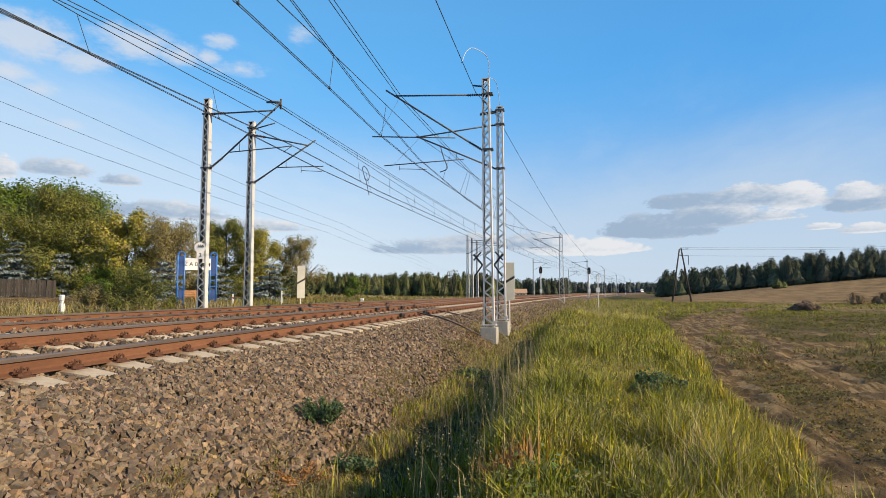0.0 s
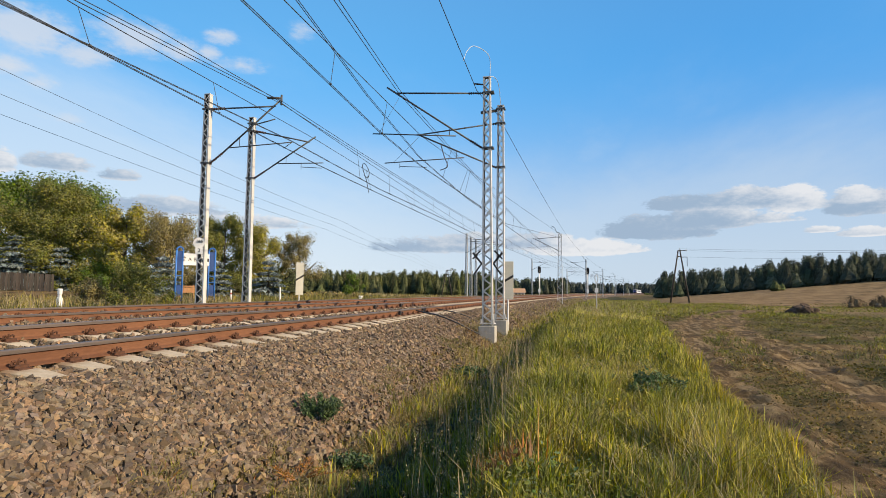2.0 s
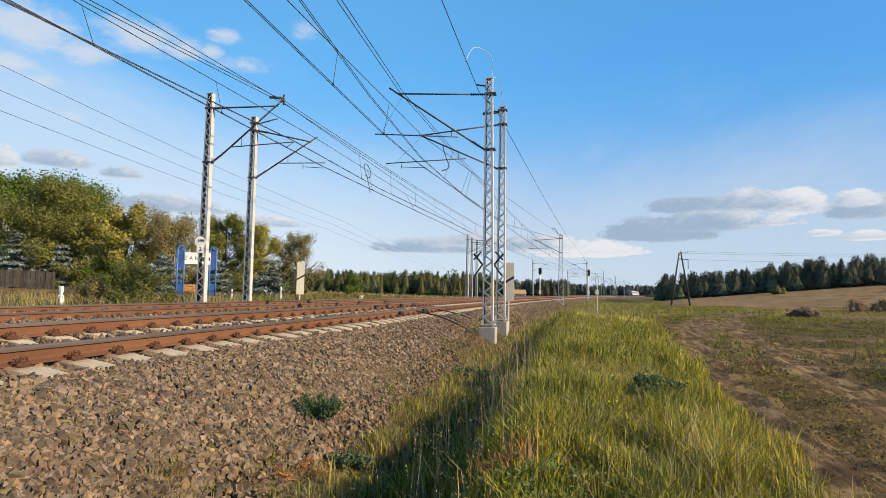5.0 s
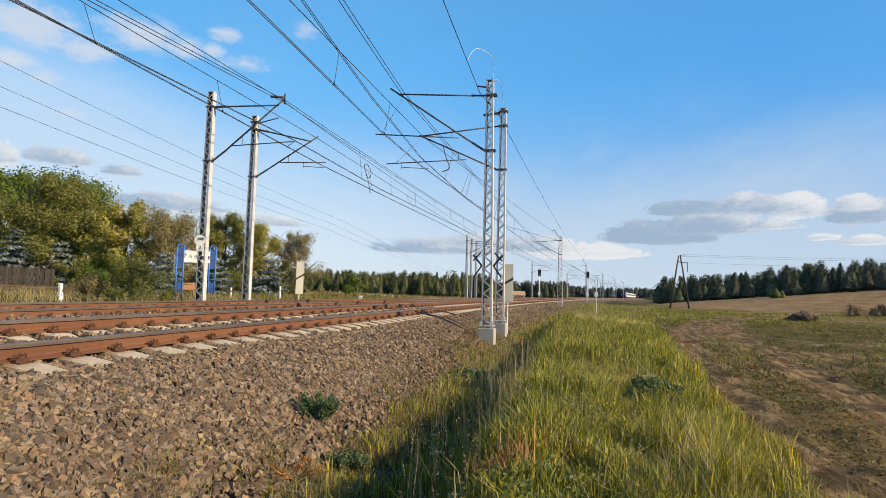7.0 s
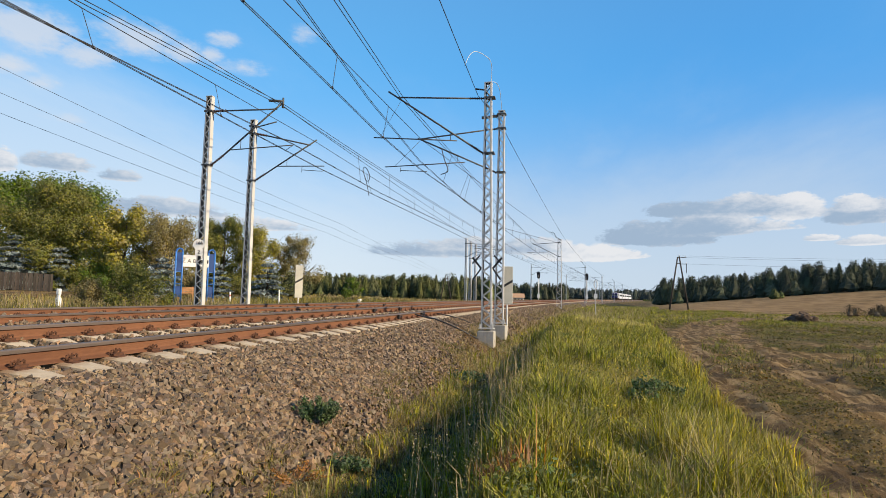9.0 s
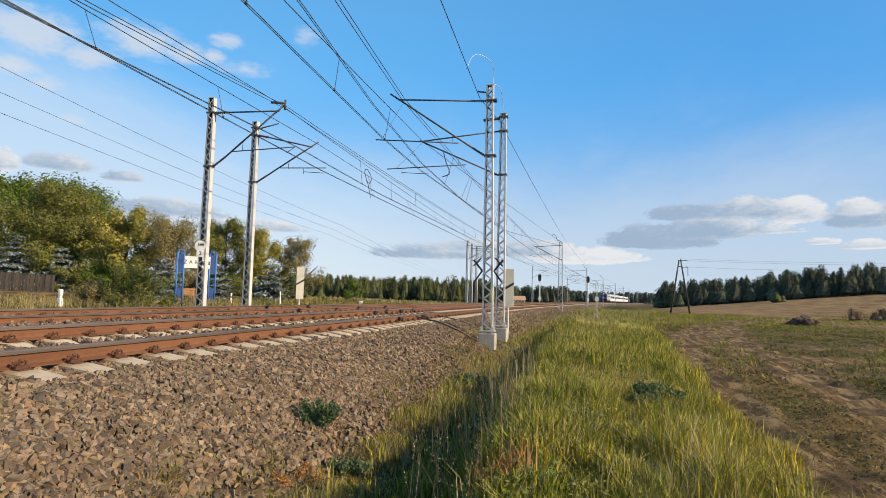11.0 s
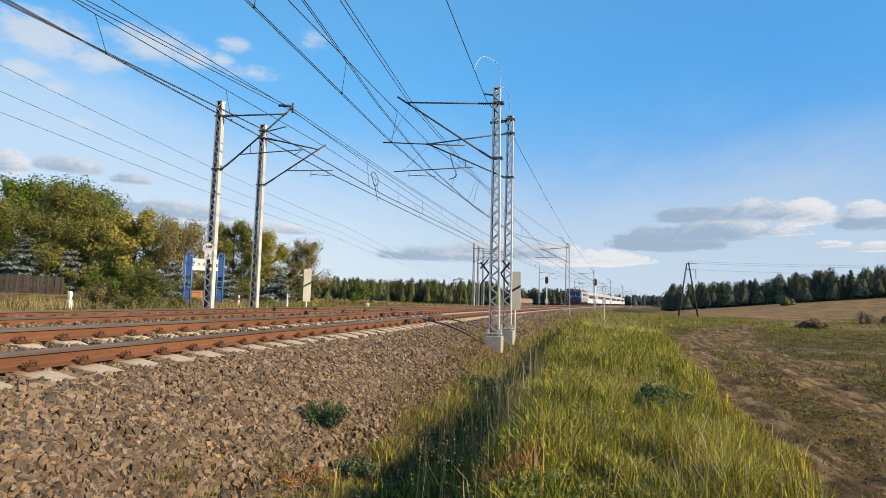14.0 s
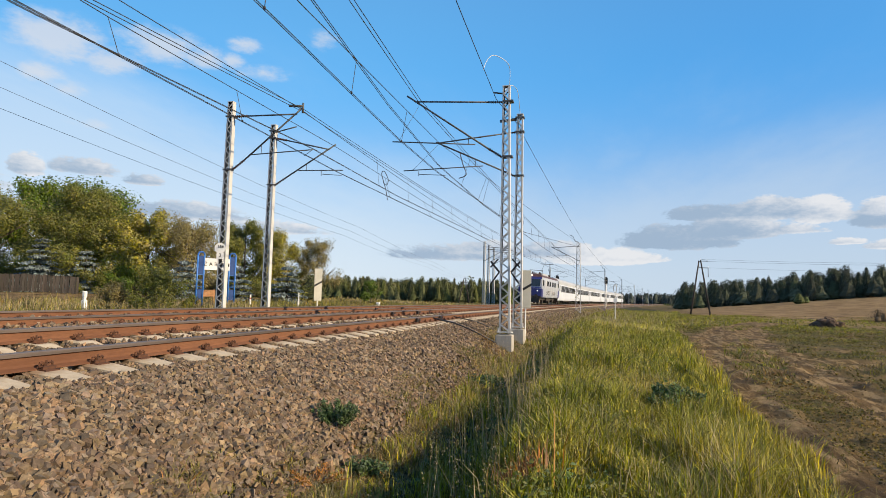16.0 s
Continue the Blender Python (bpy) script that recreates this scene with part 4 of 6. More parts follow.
def light_signal(x, y, z0, h, label):
    t = thing("light_signal", label, "railway signal", "light signals", at=Matrix.Translation((x, y, z0)))
    part("post", tubes(((0, 0, -0.6), (0, 0, h - 0.6), 0.09)), M["white"], t, smooth=True)
    bm = bmesh.new()
    for s in (-1, 1):
        tube(bm, (0, -0.08, h - 0.75 + s * 0.45), (0, 0.08, h - 0.75 + s * 0.45), 0.36, seg=20)
    box(bm, 0, 0, h - 0.75, 0.72, 0.16, 0.9)
    head = part("head", bm, M["black"], t, "black oval lamp head")
    for i in range(4):
        part("hood", tubes(((0, -0.26, h - 1.25 + 0.33 * i), (0, -0.08, h - 1.25 + 0.33 * i), 0.12)), M["black"], head)
    part("control_box", boxed((0.0, -0.2, 0.75, 0.55, 0.25, 0.8), bevel=0.02), M["white"], t, "white control box")
    part("ladder", boxed((0.2, 0.1, h / 2 - 0.6, 0.03, 0.03, h - 1.4), (0.2, 0.35, h / 2 - 0.6, 0.03, 0.03, h - 1.4)), M["mast"], t)


light_signal(0.15, 136.0, 0.2, 6.3, "white-posted light signal with a black oval head")
light_signal(11.05, 137.0, 0.2, 6.1, "white-posted light signal with a black head beside a mast")


def speed_post():
    x, y = 8.6, 53.0
    t = thing("indicator_post", "slim grey trackside post with an oval hoop top", "railway sign", at=Matrix.Translation((x, y, ground_z(x, y))))
    part("post", tubes(((0, 0, -0.1), (0, 0, 2.45), 0.045)), M["mast"], t)
    ring = [(0.13 * math.cos(a), 0, 2.78 + 0.36 * math.sin(a)) for a in [i * math.pi / 8 for i in range(17)]]
    part("hoop", tubes(*[(p, q, 0.035) for p, q in zip(ring, ring[1:])], seg=6), M["mast"], t, "grey oval hoop")
    part("plate", boxed((0, -0.06, 1.75, 0.3, 0.02, 0.42)), M["white"], t, "small white plate")


speed_post()

for k, (yy, sd, off, lift) in enumerate(((16.9, 1, near_off, -0.05), (19.6, 1, near_off, -0.05), (21.8, -1, near_off, -0.05), (18.9, -1, near_off, -0.05), (30.0, 1, far_off, 0.035), (26.5, 1, far_off, 0.035))):
    t = thing("rail_bond_box", "black clamp box fixed to the rail web", "rail clamp", "rail clamps", at=track_frame(yy, off(yy), lift) @ Matrix.Translation((sd * 0.7525, 0, 0)))
    part("clamp", boxed((0.075, 0, 0.10, 0.07, 0.11, 0.12), (0.0, 0, 0.0, 0.2, 0.1, 0.02), bevel=0.01), M["black"], t)
    part("bolt", tubes(((0.14, 0, 0.12), (0.18, 0, 0.12), 0.025), seg=6), M["tube"], t)
lone_wire("black cable lying down the ballast to a mast", [(0.88, 18.9, 0.02), (1.3, 18.85, -0.07), (1.66, 18.78, -0.12), (2.13, 18.81, -0.28), (2.44, 18.88, -0.42), (2.73, 18.98, -0.58), (3.05, 19.2, -0.76)], 0.026, "ground_cable")
lone_wire("black cable lying down the ballast to the second mast", [(0.92, 21.8, 0.0), (1.3, 21.8, -0.07), (1.64, 21.82, -0.13), (2.04, 22.0, -0.25), (2.38, 22.04, -0.39), (2.67, 21.95, -0.54), (3.05, 22.6, -0.72)], 0.022, "ground_cable")


def a_pole(x, y, turn, h, spread, label):
    t = thing("timber_a_pole", label, "power pole", "power poles", at=Matrix.Translation((x, y, ground_z(x, y))) @ Matrix.Rotation(radians(turn), 4, "Z"))
    for s in (-1, 1):
        part("leg", tubes(((s * spread, 0, -0.4), (s * 0.12, 0, h - (0.1 if s < 0 else 0.0)), 0.15, 0.10)), M["wood"], t, "dark tarred timber leg", smooth=True)
    part("cross_brace", tubes(((-0.35, 0, h - 1.1), (0.35, 0, h - 1.1), 0.07)), M["wood"], t)
    part("crossarm", boxed((0.5, 0, h - 0.15, 1.3, 0.1, 0.1), (0.7, 0, h - 1.2, 1.1, 0.1, 0.1), (1.2, 0, h - 1.9, 0.08, 0.08, 1.5)), M["tube"], t)
    for px, pz in ((0.1, h + 0.2), (1.1, h + 0.05), (1.2, h - 1.0)):
        part("insulator", ribbed((px, 0, pz - 0.2), (px, 0, pz + 0.05), 0.06, 3), M["white"], t)


a_pole(23.6, 97.0, 4, 8.5, 1.5, "dark timber A-frame power pole in the field")
a_pole(-22.5, 140.0, 0, 6.4, 1.4, "dark timber A-frame power pole before young woods")
for dz, dx in ((8.0, 0.1), (7.7, 1.1), (6.7, 1.2)):
    lone_wire("thin power line wire over the field", [(23.6 + dx + 90 * i / 12, 97.0, dz - 0.3 + 2.2 * i / 12 - 1.2 * 4 * (i / 12) * (1 - i / 12)) for i in range(13)], 0.012)
for xa, xb, za, zb in ((-10.45, -22.0, 9.3, 5.9), (-11.94, -22.6, 8.87, 5.65), (-12.9, -23.3, 8.4, 5.3)):
    lone_wire("thin power line wire beyond the farther track", [(xa + (xb - xa) * i / 32, -30 + 170 * i / 32, za + (zb - za) * i / 32 - 0.25 * 4 * ((i % 8) / 8) * (1 - (i % 8) / 8)) for i in range(33)], 0.008)


# ---- far house ----
def far_house():
    t = thing("house", "small far house with an orange tiled roof", "house", at=Matrix.Translation((-15.3, 252, -1.4)) @ Matrix.Rotation(radians(10), 4, "Z"))
    part("wall", boxed((0, 0, 0.6, 8.4, 6, 2.4)), mat("cream render", (0.6, 0.55, 0.47), (0.68, 0.63, 0.55), 2, 0.9, 0, 0.1, 20), t)
    bm = bmesh.new()
    v = [bm.verts.new(c_) for c_ in ((-4.6, -3.4, 1.7), (4.6, -3.4, 1.7), (4.6, 3.4, 1.7), (-4.6, 3.4, 1.7), (-4.6, 0, 3.5), (4.6, 0, 3.5))]
    for q in ((0, 1, 5, 4), (2, 3, 4, 5), (0, 4, 3), (1, 2, 5), (0, 3, 2, 1)):
        bm.faces.new([v[i] for i in q])
    part("roof", bm, mat("orange roof tile", (0.36, 0.22, 0.13), (0.43, 0.28, 0.17), 3, 0.85, 0, 0.3, 20), t, "orange tiled roof")
    for x in (0.5, 1.9, 3.2):
        part("window", boxed((x, -3.02, 0.8, 0.8, 0.06, 1.0)), M["insul"], t, "dark window")


far_house()


# ---- garden fence ----
def garden_fence(a, b, label):
    a, b = Vector((*a, 0)), Vector((*b, 0))
    t = thing("board_fence", label, "fence")
    d = b - a
    n = int(d.length / 0.145)
    rot_ = Matrix.Rotation(math.atan2(d.y, d.x), 4, "Z")
    bm = boxed((0, 0, 0.6, 0.125, 0.022, 1.2))
    for v in bm.verts:
        if v.co.z > 1 and v.co.x > 0:
            v.co.z -= 0.03
    me = bpy.data.meshes.new("board")
    bm.to_mesh(me)
    bm.free()
    for i in range(n):
        p = a + d * (i + 0.5) / n
        z = ground_z(p.x, p.y)
        put("board", me, M["fence"], t, at=Matrix.Translation((p.x, p.y, z + 0.03 + random.uniform(-0.03, 0.03))) @ rot_ @ Matrix.Rotation(random.uniform(-0.02, 0.02), 4, "Y"))
    for i in range(0, int(d.length / 2.2) + 1):
        p = a + d.normalized() * 2.2 * i
        part("post", boxed((0, 0.08, 0.66, 0.1, 0.1, 1.36)), M["fence"], t, at=Matrix.Translation((p.x, p.y, ground_z(p.x, p.y) - 0.1)) @ rot_)


garden_fence((-42.0, 24.0), (-28.6, 33.6), "grey weathered vertical board fence beside the garden trees")


# ---- trees ----
def scatter_cards(centres, normals, size, flop=0.6):
    """Small leaf cards, two triangles each, about given points."""
    n = len(centres)
    t = normals + rng.normal(0, flop, (n, 3))
    t /= np.linalg.norm(t, axis=1)[:, None]
    a = np.cross(t, rng.normal(0, 1, (n, 3)))
    a /= np.linalg.norm(a, axis=1)[:, None]
    b = np.cross(t, a)
    s = size * rng.uniform(0.6, 1.35, n)[:, None]
    V = np.stack([centres - a * s * 0.5, centres - b * s * 0.32 + t * s * 0.08, centres + a * s * 0.5, centres + b * s * 0.32 + t * s * 0.08], 1).reshape(-1, 3)
    F = np.arange(n * 4).reshape(-1, 4)
    return V, F


def crown_points(n, h, width, base, lobes, seed, ragged=0.25):
    """Leaf places in loose sprays that reach outwards and up from the limbs."""
    r = np.random.default_rng(seed)
    out_p, out_n = [], []
    for k in range(lobes):
        ang, rad = r.uniform(0, 2 * math.pi), width * 0.5 * math.sqrt(r.uniform(0, 0.82))
        zf = r.uniform(0.1, 0.93)
        shrink = 1 - 0.6 * max(0, zf - 0.45) / 0.55
        c_ = np.array([rad * shrink * math.cos(ang), rad * shrink * math.sin(ang), base + (h - base) * zf])
        axis = np.array([math.cos(ang) * rad / width, math.sin(ang) * rad / width, 0.25 + 0.5 * zf])
        axis /= np.linalg.norm(axis)
        rr = width * r.uniform(0.075, 0.15)
        m = int(n / lobes)
        d = r.normal(0, 1, (m, 3))
        d /= np.linalg.norm(d, axis=1)[:, None]
        q = rr * (0.35 + 0.75 * np.minimum(1.05, np.abs(r.normal(0, 0.5 + ragged, m))))[:, None]
        p = c_ + d * q * np.array([1, 1, 0.8])
        p = p + axis * ((d @ axis) * q[:, 0] * 0.55)[:, None]
        out_p.append(p)
        out_n.append(d + np.array([0, 0, 0.35]))
    p, nn = np.concatenate(out_p), np.concatenate(out_n)
    keep = p[:, 2] > base * 0.55
    return p[keep], nn[keep]


def branches(bm, h, base, width, n, seed, r0):
    r = random.Random(seed)
    tube(bm, (0, 0, -0.2), (0.1, 0.05, base + (h - base) * 0.35), r0, r0 * 0.6, seg=7)
    tube(bm, (0.1, 0.05, base + (h - base) * 0.35), (0.2, -0.1, h * 0.86), r0 * 0.6, r0 * 0.15, seg=6)
    for i in range(n):
        a, z = r.uniform(0, 6.28), base * 0.5 + (h - base) * r.uniform(0.0, 0.55)
        e = (math.cos(a) * width * r.uniform(0.25, 0.45), math.sin(a) * width * r.uniform(0.25, 0.45), z + (h - base) * r.uniform(0.18, 0.42))
        mid = (e[0] * 0.45, e[1] * 0.45, z + (e[2] - z) * 0.35)
        tube(bm, (0.05, 0, z), mid, r0 * 0.42, r0 * 0.28, seg=5)
        tube(bm, mid, e, r0 * 0.28, r0 * 0.06, seg=5)


def broad_tree(x, y, h, width, base, leaf, label, seed, n=7000, lobes=26, size=0.2, r0=0.16, name="tree", category="tree", ragged=0.13):
    t = thing(name, label, category, "garden trees", at=Matrix.Translation((x, y, ground_z(x, y))))
    bm = bmesh.new()
    branches(bm, h, base, width, 12, seed, r0)
    part("trunk", bm, M["bark"], t, "grey-brown trunk and limbs", smooth=True)
    p, nn = crown_points(int(n * 1.5), h, width, base, int(lobes * 1.25), seed, ragged * 0.85)
    put("crown", raw("crown", *scatter_cards(p, nn, size * 0.74, 0.38)), M[leaf], t)


broad_tree(-43.5, 38.5, 8.6, 9.0, 1.2, "leaf_olive", "large olive green fruit tree at the garden edge", 1, 20000, 44, 0.24)
broad_tree(-45.0, 45.5, 10.7, 9.6, 2.2, "leaf_green", "tall fresh green walnut tree behind the fence", 2, 20000, 40, 0.34)
broad_tree(-39.2, 45.5, 10.6, 8.6, 2.2, "leaf_green", "tall fresh green walnut tree beside another", 3, 18000, 38, 0.34)
broad_tree(-33.6, 38.4, 8.4, 8.8, 0.7, "leaf_olive", "wide olive and rust tinged plum tree by the fence", 4, 30000, 60, 0.2)
broad_tree(-28.0, 39.2, 6.8, 6.2, 0.7, "leaf_yellow", "yellowing broad-leaved tree in the garden", 5, 13000, 34, 0.26)
broad_tree(-24.6, 40.2, 6.6, 6.4, 0.9, "leaf_brown", "thin brown-leaved tree with bare twigs", 6, 13000, 36, 0.17, ragged=0.34)
broad_tree(-27.4, 51.8, 7.7, 6.2, 0.6, "leaf_olive", "rounded olive tree behind the mast", 7, 14000, 36, 0.24)
broad_tree(-24.4, 53.8, 6.8, 6.2, 0.6, "leaf_yellow", "yellow tinged rounded tree in the garden", 8, 13000, 34, 0.24)
broad_tree(-22.0, 57.0, 6.4, 5.4, 0.6, "leaf_brown", "sparse greyish tree with drooping twigs", 9, 10000, 30, 0.19, ragged=0.34)
broad_tree(-11.6, 21.0, 1.75, 3.0, 0.05, "leaf_olive", "low tangled olive shrub beside the track", 10, 7000, 26, 0.10, 0.03, "shrub", "shrub", 0.35)
broad_tree(-13.4, 20.4, 1.2, 1.8, 0.05, "leaf_brown", "low brown leaning shrub in dry grass", 11, 3000, 16, 0.10, 0.02, "shrub", "shrub", 0.4)
broad_tree(-22.2, 39.0, 2.0, 5.0, 0.1, "leaf_brown", "brown undergrowth shrub below the trees", 12, 6000, 20, 0.16, 0.04, "shrub", "shrub", 0.35)
broad_tree(-28.0, 38.0, 2.3, 5.0, 0.1, "leaf_green", "dense green shrub below the plum tree", 13, 7000, 20, 0.16, 0.04, "shrub", "shrub", 0.3)
broad_tree(-19.0, 45.0, 1.5, 4.0, 0.1, "leaf_olive", "low olive shrub along the garden", 14, 4500, 18, 0.14, 0.03, "shrub", "shrub", 0.3)
broad_tree(-14.5, 54.0, 2.3, 2.4, 0.1, "leaf_green", "small dense green conifer-like shrub", 15, 5000, 16, 0.12, 0.04, "shrub", "shrub", 0.2)

broad_tree(-29.7, 36.2, 1.8, 3.4, 0.1, "leaf_olive", "low olive shrub beside the fence end", 16, 4500, 18, 0.14, 0.03, "shrub", "shrub", 0.3)
broad_tree(-22.8, 46.5, 1.9, 4.8, 0.1, "leaf_olive", "low olive shrub between the garden trees", 17, 4500, 18, 0.14, 0.03, "shrub", "shrub", 0.3)


def spruce_tree(x, y, h, width, label, seed):
    t = thing("spruce_tree", label, "conifer tree", "spruces", at=Matrix.Translation((x, y, ground_z(x, y))))
    part("trunk", tubes(((0, 0, -0.2), (0, 0, h * 0.96), 0.12, 0.02)), M["bark"], t, smooth=True)
    r = np.random.default_rng(seed)
    P, Nn = [], []
    layers = int(h / 0.42)
    for k in range(layers):
        z = 0.3 + (h - 0.35) * k / layers
        rad = width / 2 * (1 - k / layers) ** 0.85 + 0.08
        for b in range(9):
            a = r.uniform(0, 6.28)
            m = int(12 + 34 * rad)
            f = r.uniform(0.15, 1, m)
            q = np.stack([rad * f * math.cos(a), rad * f * math.sin(a), z - 0.22 * rad * f ** 1.5 + 0.1 * f], 1)
            q += r.normal(0, 0.05, q.shape) * (1.2 - f)[:, None]
            side = np.array([-math.sin(a), math.cos(a), 0]) * r.normal(0, 0.11 * rad + 0.03, m)[:, None]
            P.append(q + side)
            Nn.append(np.tile([0, 0, 1.0], (m, 1)))
    put("crown", raw("crown", *scatter_cards(np.concatenate(P), np.concatenate(Nn), 0.27, 0.8)), M["spruce"], t, "layered blue-green needle crown")


spruce_tree(-33.4, 34.8, 4.3, 4.4, "blue-green garden spruce behind the fence", 21)
spruce_tree(-31.2, 36.6, 3.5, 3.8, "blue-green garden spruce beside the fence", 22)
spruce_tree(-21.2, 35.0, 3.0, 3.4, "dark blue-green spruce among garden trees", 23)
spruce_tree(-18.6, 37.6, 2.8, 2.8, "dark spruce behind the station board", 24)
spruce_tree(-17.4, 42.5, 3.2, 3.6, "dark spruce at the end of the garden", 25)


# ---- woods ----
def wood(name, spots, material, label, cards, card, seed, core=0.40):
    """Many small trees of a far wood in one mesh: stems, dense inner crowns and loose foliage about them."""
    r = np.random.default_rng(seed)
    Vs, Fs, k = [], [], 0
    ang = np.arange(8) * math.pi / 4
    for x, y, h, wd, pointed in spots:
        place = np.array([x, y, ground_z(x, y)])
        power = 0.8 if pointed else 0.5
        # inner crown: uneven rings of eight corners
        rings = []
        for f in (0.0, 0.14, 0.34, 0.56, 0.78, 0.95):
            rad = wd * core * (1.03 - f) ** power * (0.6 if f == 0 else 1.0) * r.uniform(0.72, 1.2, 8)
            rings.append(np.stack([rad * np.cos(ang + f), rad * np.sin(ang + f), h * (0.03 + 0.9 * f) + r.uniform(-0.05, 0.05, 8) * h], 1))
        v = np.concatenate(rings)
        Vs.append(v + place)
        q = [(a * 8 + b, a * 8 + (b + 1) % 8, a * 8 + 8 + (b + 1) % 8, a * 8 + 8 + b) for a in range(5) for b in range(8)]
        Fs.append(np.array(q) + k)
        k += len(v)
        # foliage
        f = r.uniform(0.02, 1.0, cards) ** 0.9
        th = r.uniform(0, 2 * math.pi, cards)
        knob = 1 + 0.28 * np.sin(3 * th + 9 * f + x) * np.sin(14 * f + y)
        rad = wd * 0.46 * (1.04 - f) ** power * knob * r.uniform(0.7, 1.22, cards)
        P = np.stack([rad * np.cos(th), rad * np.sin(th), h * (0.04 + 0.96 * f) + r.normal(0, 0.03 * h, cards)], 1)
        Nn = np.stack([np.cos(th), np.sin(th), np.full(cards, 0.5)], 1)
        v, f_ = scatter_cards(P, Nn, card * h / 8)
        Vs.append(v + place)
        Fs.append(f_ + k)
        k += len(v)
        # stem
        s = 0.016 * h
        v = np.array([(a * s * (1 - 0.6 * t), b * s * (1 - 0.6 * t), t * h * 0.8 - 0.3) for t in (0, 1) for a, b in ((-1, -1), (1, -1), (1, 1), (-1, 1))]) + place
        Vs.append(v)
        Fs.append(np.array([(0, 1, 5, 4), (1, 2, 6, 5), (2, 3, 7, 6), (3, 0, 4, 7)]) + k)
        k += 8
    ob = put(name, raw(name, np.concatenate(Vs), np.concatenate(Fs)), M[material])
    return tagged(ob, label, "woodland", kind="stuff")


def spots_right():
    r = random.Random(5)
    out = []
    for i in range(160):
        a = r.uniform(0, 1)
        u = 20.0 + 95 * a
        y = 186 - 42 * a + r.uniform(0, 1) ** 1.6 * 60 + (8 if r.random() < 0.5 else 0)
        x = u + cx(y) if y < 200 else u + cx(200) + (y - 200) * 0.1
        out.append((x, y, r.uniform(6.3, 8.4), r.uniform(4.4, 7.0), r.random() < 0.3))
    # a closed front edge
    for i in range(56):
        a = i / 55
        u = 19.0 + 98 * a
        y = 184 - 42 * a + r.uniform(-3, 5)
        out.append((u + cx(y), y, r.uniform(4.0, 6.8), r.uniform(4.4, 6.6), r.random() < 0.3))
    return out


wood("pine_wood", spots_right(), "pine", "dark pine wood along the field's upper edge", 820, 0.32, 31, 0.33)
r_ = random.Random(6)
wood("young_wood", [(lambda y, a: (5.8 + y * math.tan(a), y, r_.uniform(2.8, 7.0), r_.uniform(2.8, 5.2), r_.random() < 0.45))(r_.uniform(150, 215), radians(r_.uniform(-27, -7.0))) for _ in range(700)],
     "young", "young mixed wood of pine and birch beyond the tracks", 260, 0.5, 32, 0.3)
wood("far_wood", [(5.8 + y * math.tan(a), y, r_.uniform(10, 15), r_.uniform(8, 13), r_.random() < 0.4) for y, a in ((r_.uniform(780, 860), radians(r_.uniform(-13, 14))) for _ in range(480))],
     "far", "haze-tinted far woodland closing the horizon", 90, 0.9, 33)
wood("middle_wood", [(5.8 + y * math.tan(a), y, r_.uniform(5, 8.5), r_.uniform(4, 6), r_.random() < 0.6) for y, a in ((r_.uniform(270, 330), radians(r_.uniform(-10, 0.4))) for _ in range(190))],
     "pine", "dark trees behind the far house", 200, 0.55, 34, 0.32)
wood("garden_undergrowth", [(-56 + 36 * i / 29 + r_.uniform(-0.6, 0.6), 47 + 7 * i / 29 + r_.uniform(-1.5, 1.5), r_.uniform(2.0, 3.2), r_.uniform(2.4, 3.6), False) for i in range(30)],
     "young", "dark undergrowth behind the garden trees", 320, 0.7, 37)
wood("lineside_scrub", [(cx(y) + r_.uniform(6, 16), y, r_.uniform(1.0, 2.2), r_.uniform(2, 3.4), False) for y in [r_.uniform(560, 720) for _ in range(40)]]
     + [(5.8 + y * math.tan(radians(a)), y, h, h * 1.3, False) for y, a, h in ((150, 18.0, 2.5), (151, 18.5, 1.7))],
     "young", "low green scrub at the field edge", 160, 0.7, 35)
wood("field_thicket", [(5.8 + y * math.tan(radians(a)), y, r_.uniform(0.6, 1.4), r_.uniform(1.8, 3.4), r_.random() < 0.5) for y, a in ((r_.uniform(72, 80), r_.uniform(23.2, 34.0)) for _ in range(46))],
     "thicket", "brown leafless thicket along the field", 520, 0.5, 36, 0.16)


# ---- earth heap in the field ----
def earth_heap(x, y, w_, h, label, seed):
    bm = bmesh.new()
    bmesh.ops.create_icosphere(bm, subdivisions=4, radius=1)
    for v in bm.verts:
        k = 1 + 0.35 * noise.noise(v.co * 2.0 + Vector((seed, 0, 0))) + 0.16 * noise.noise(v.co * 6)
        v.co = Vector((v.co.x * w_ / 2 * k, v.co.y * w_ / 2.4 * k, max(-0.1, v.co.z) * h * k))
    t = part("earth_mound", bm, M["earth"], None, label, Matrix.Translation((x, y, ground_z(x, y))))
    tagged(t, "", "earth heap", "earth heaps")


earth_heap(25.1, 53.0, 2.3, 0.78, "dark heap of dug earth on the field", 1)


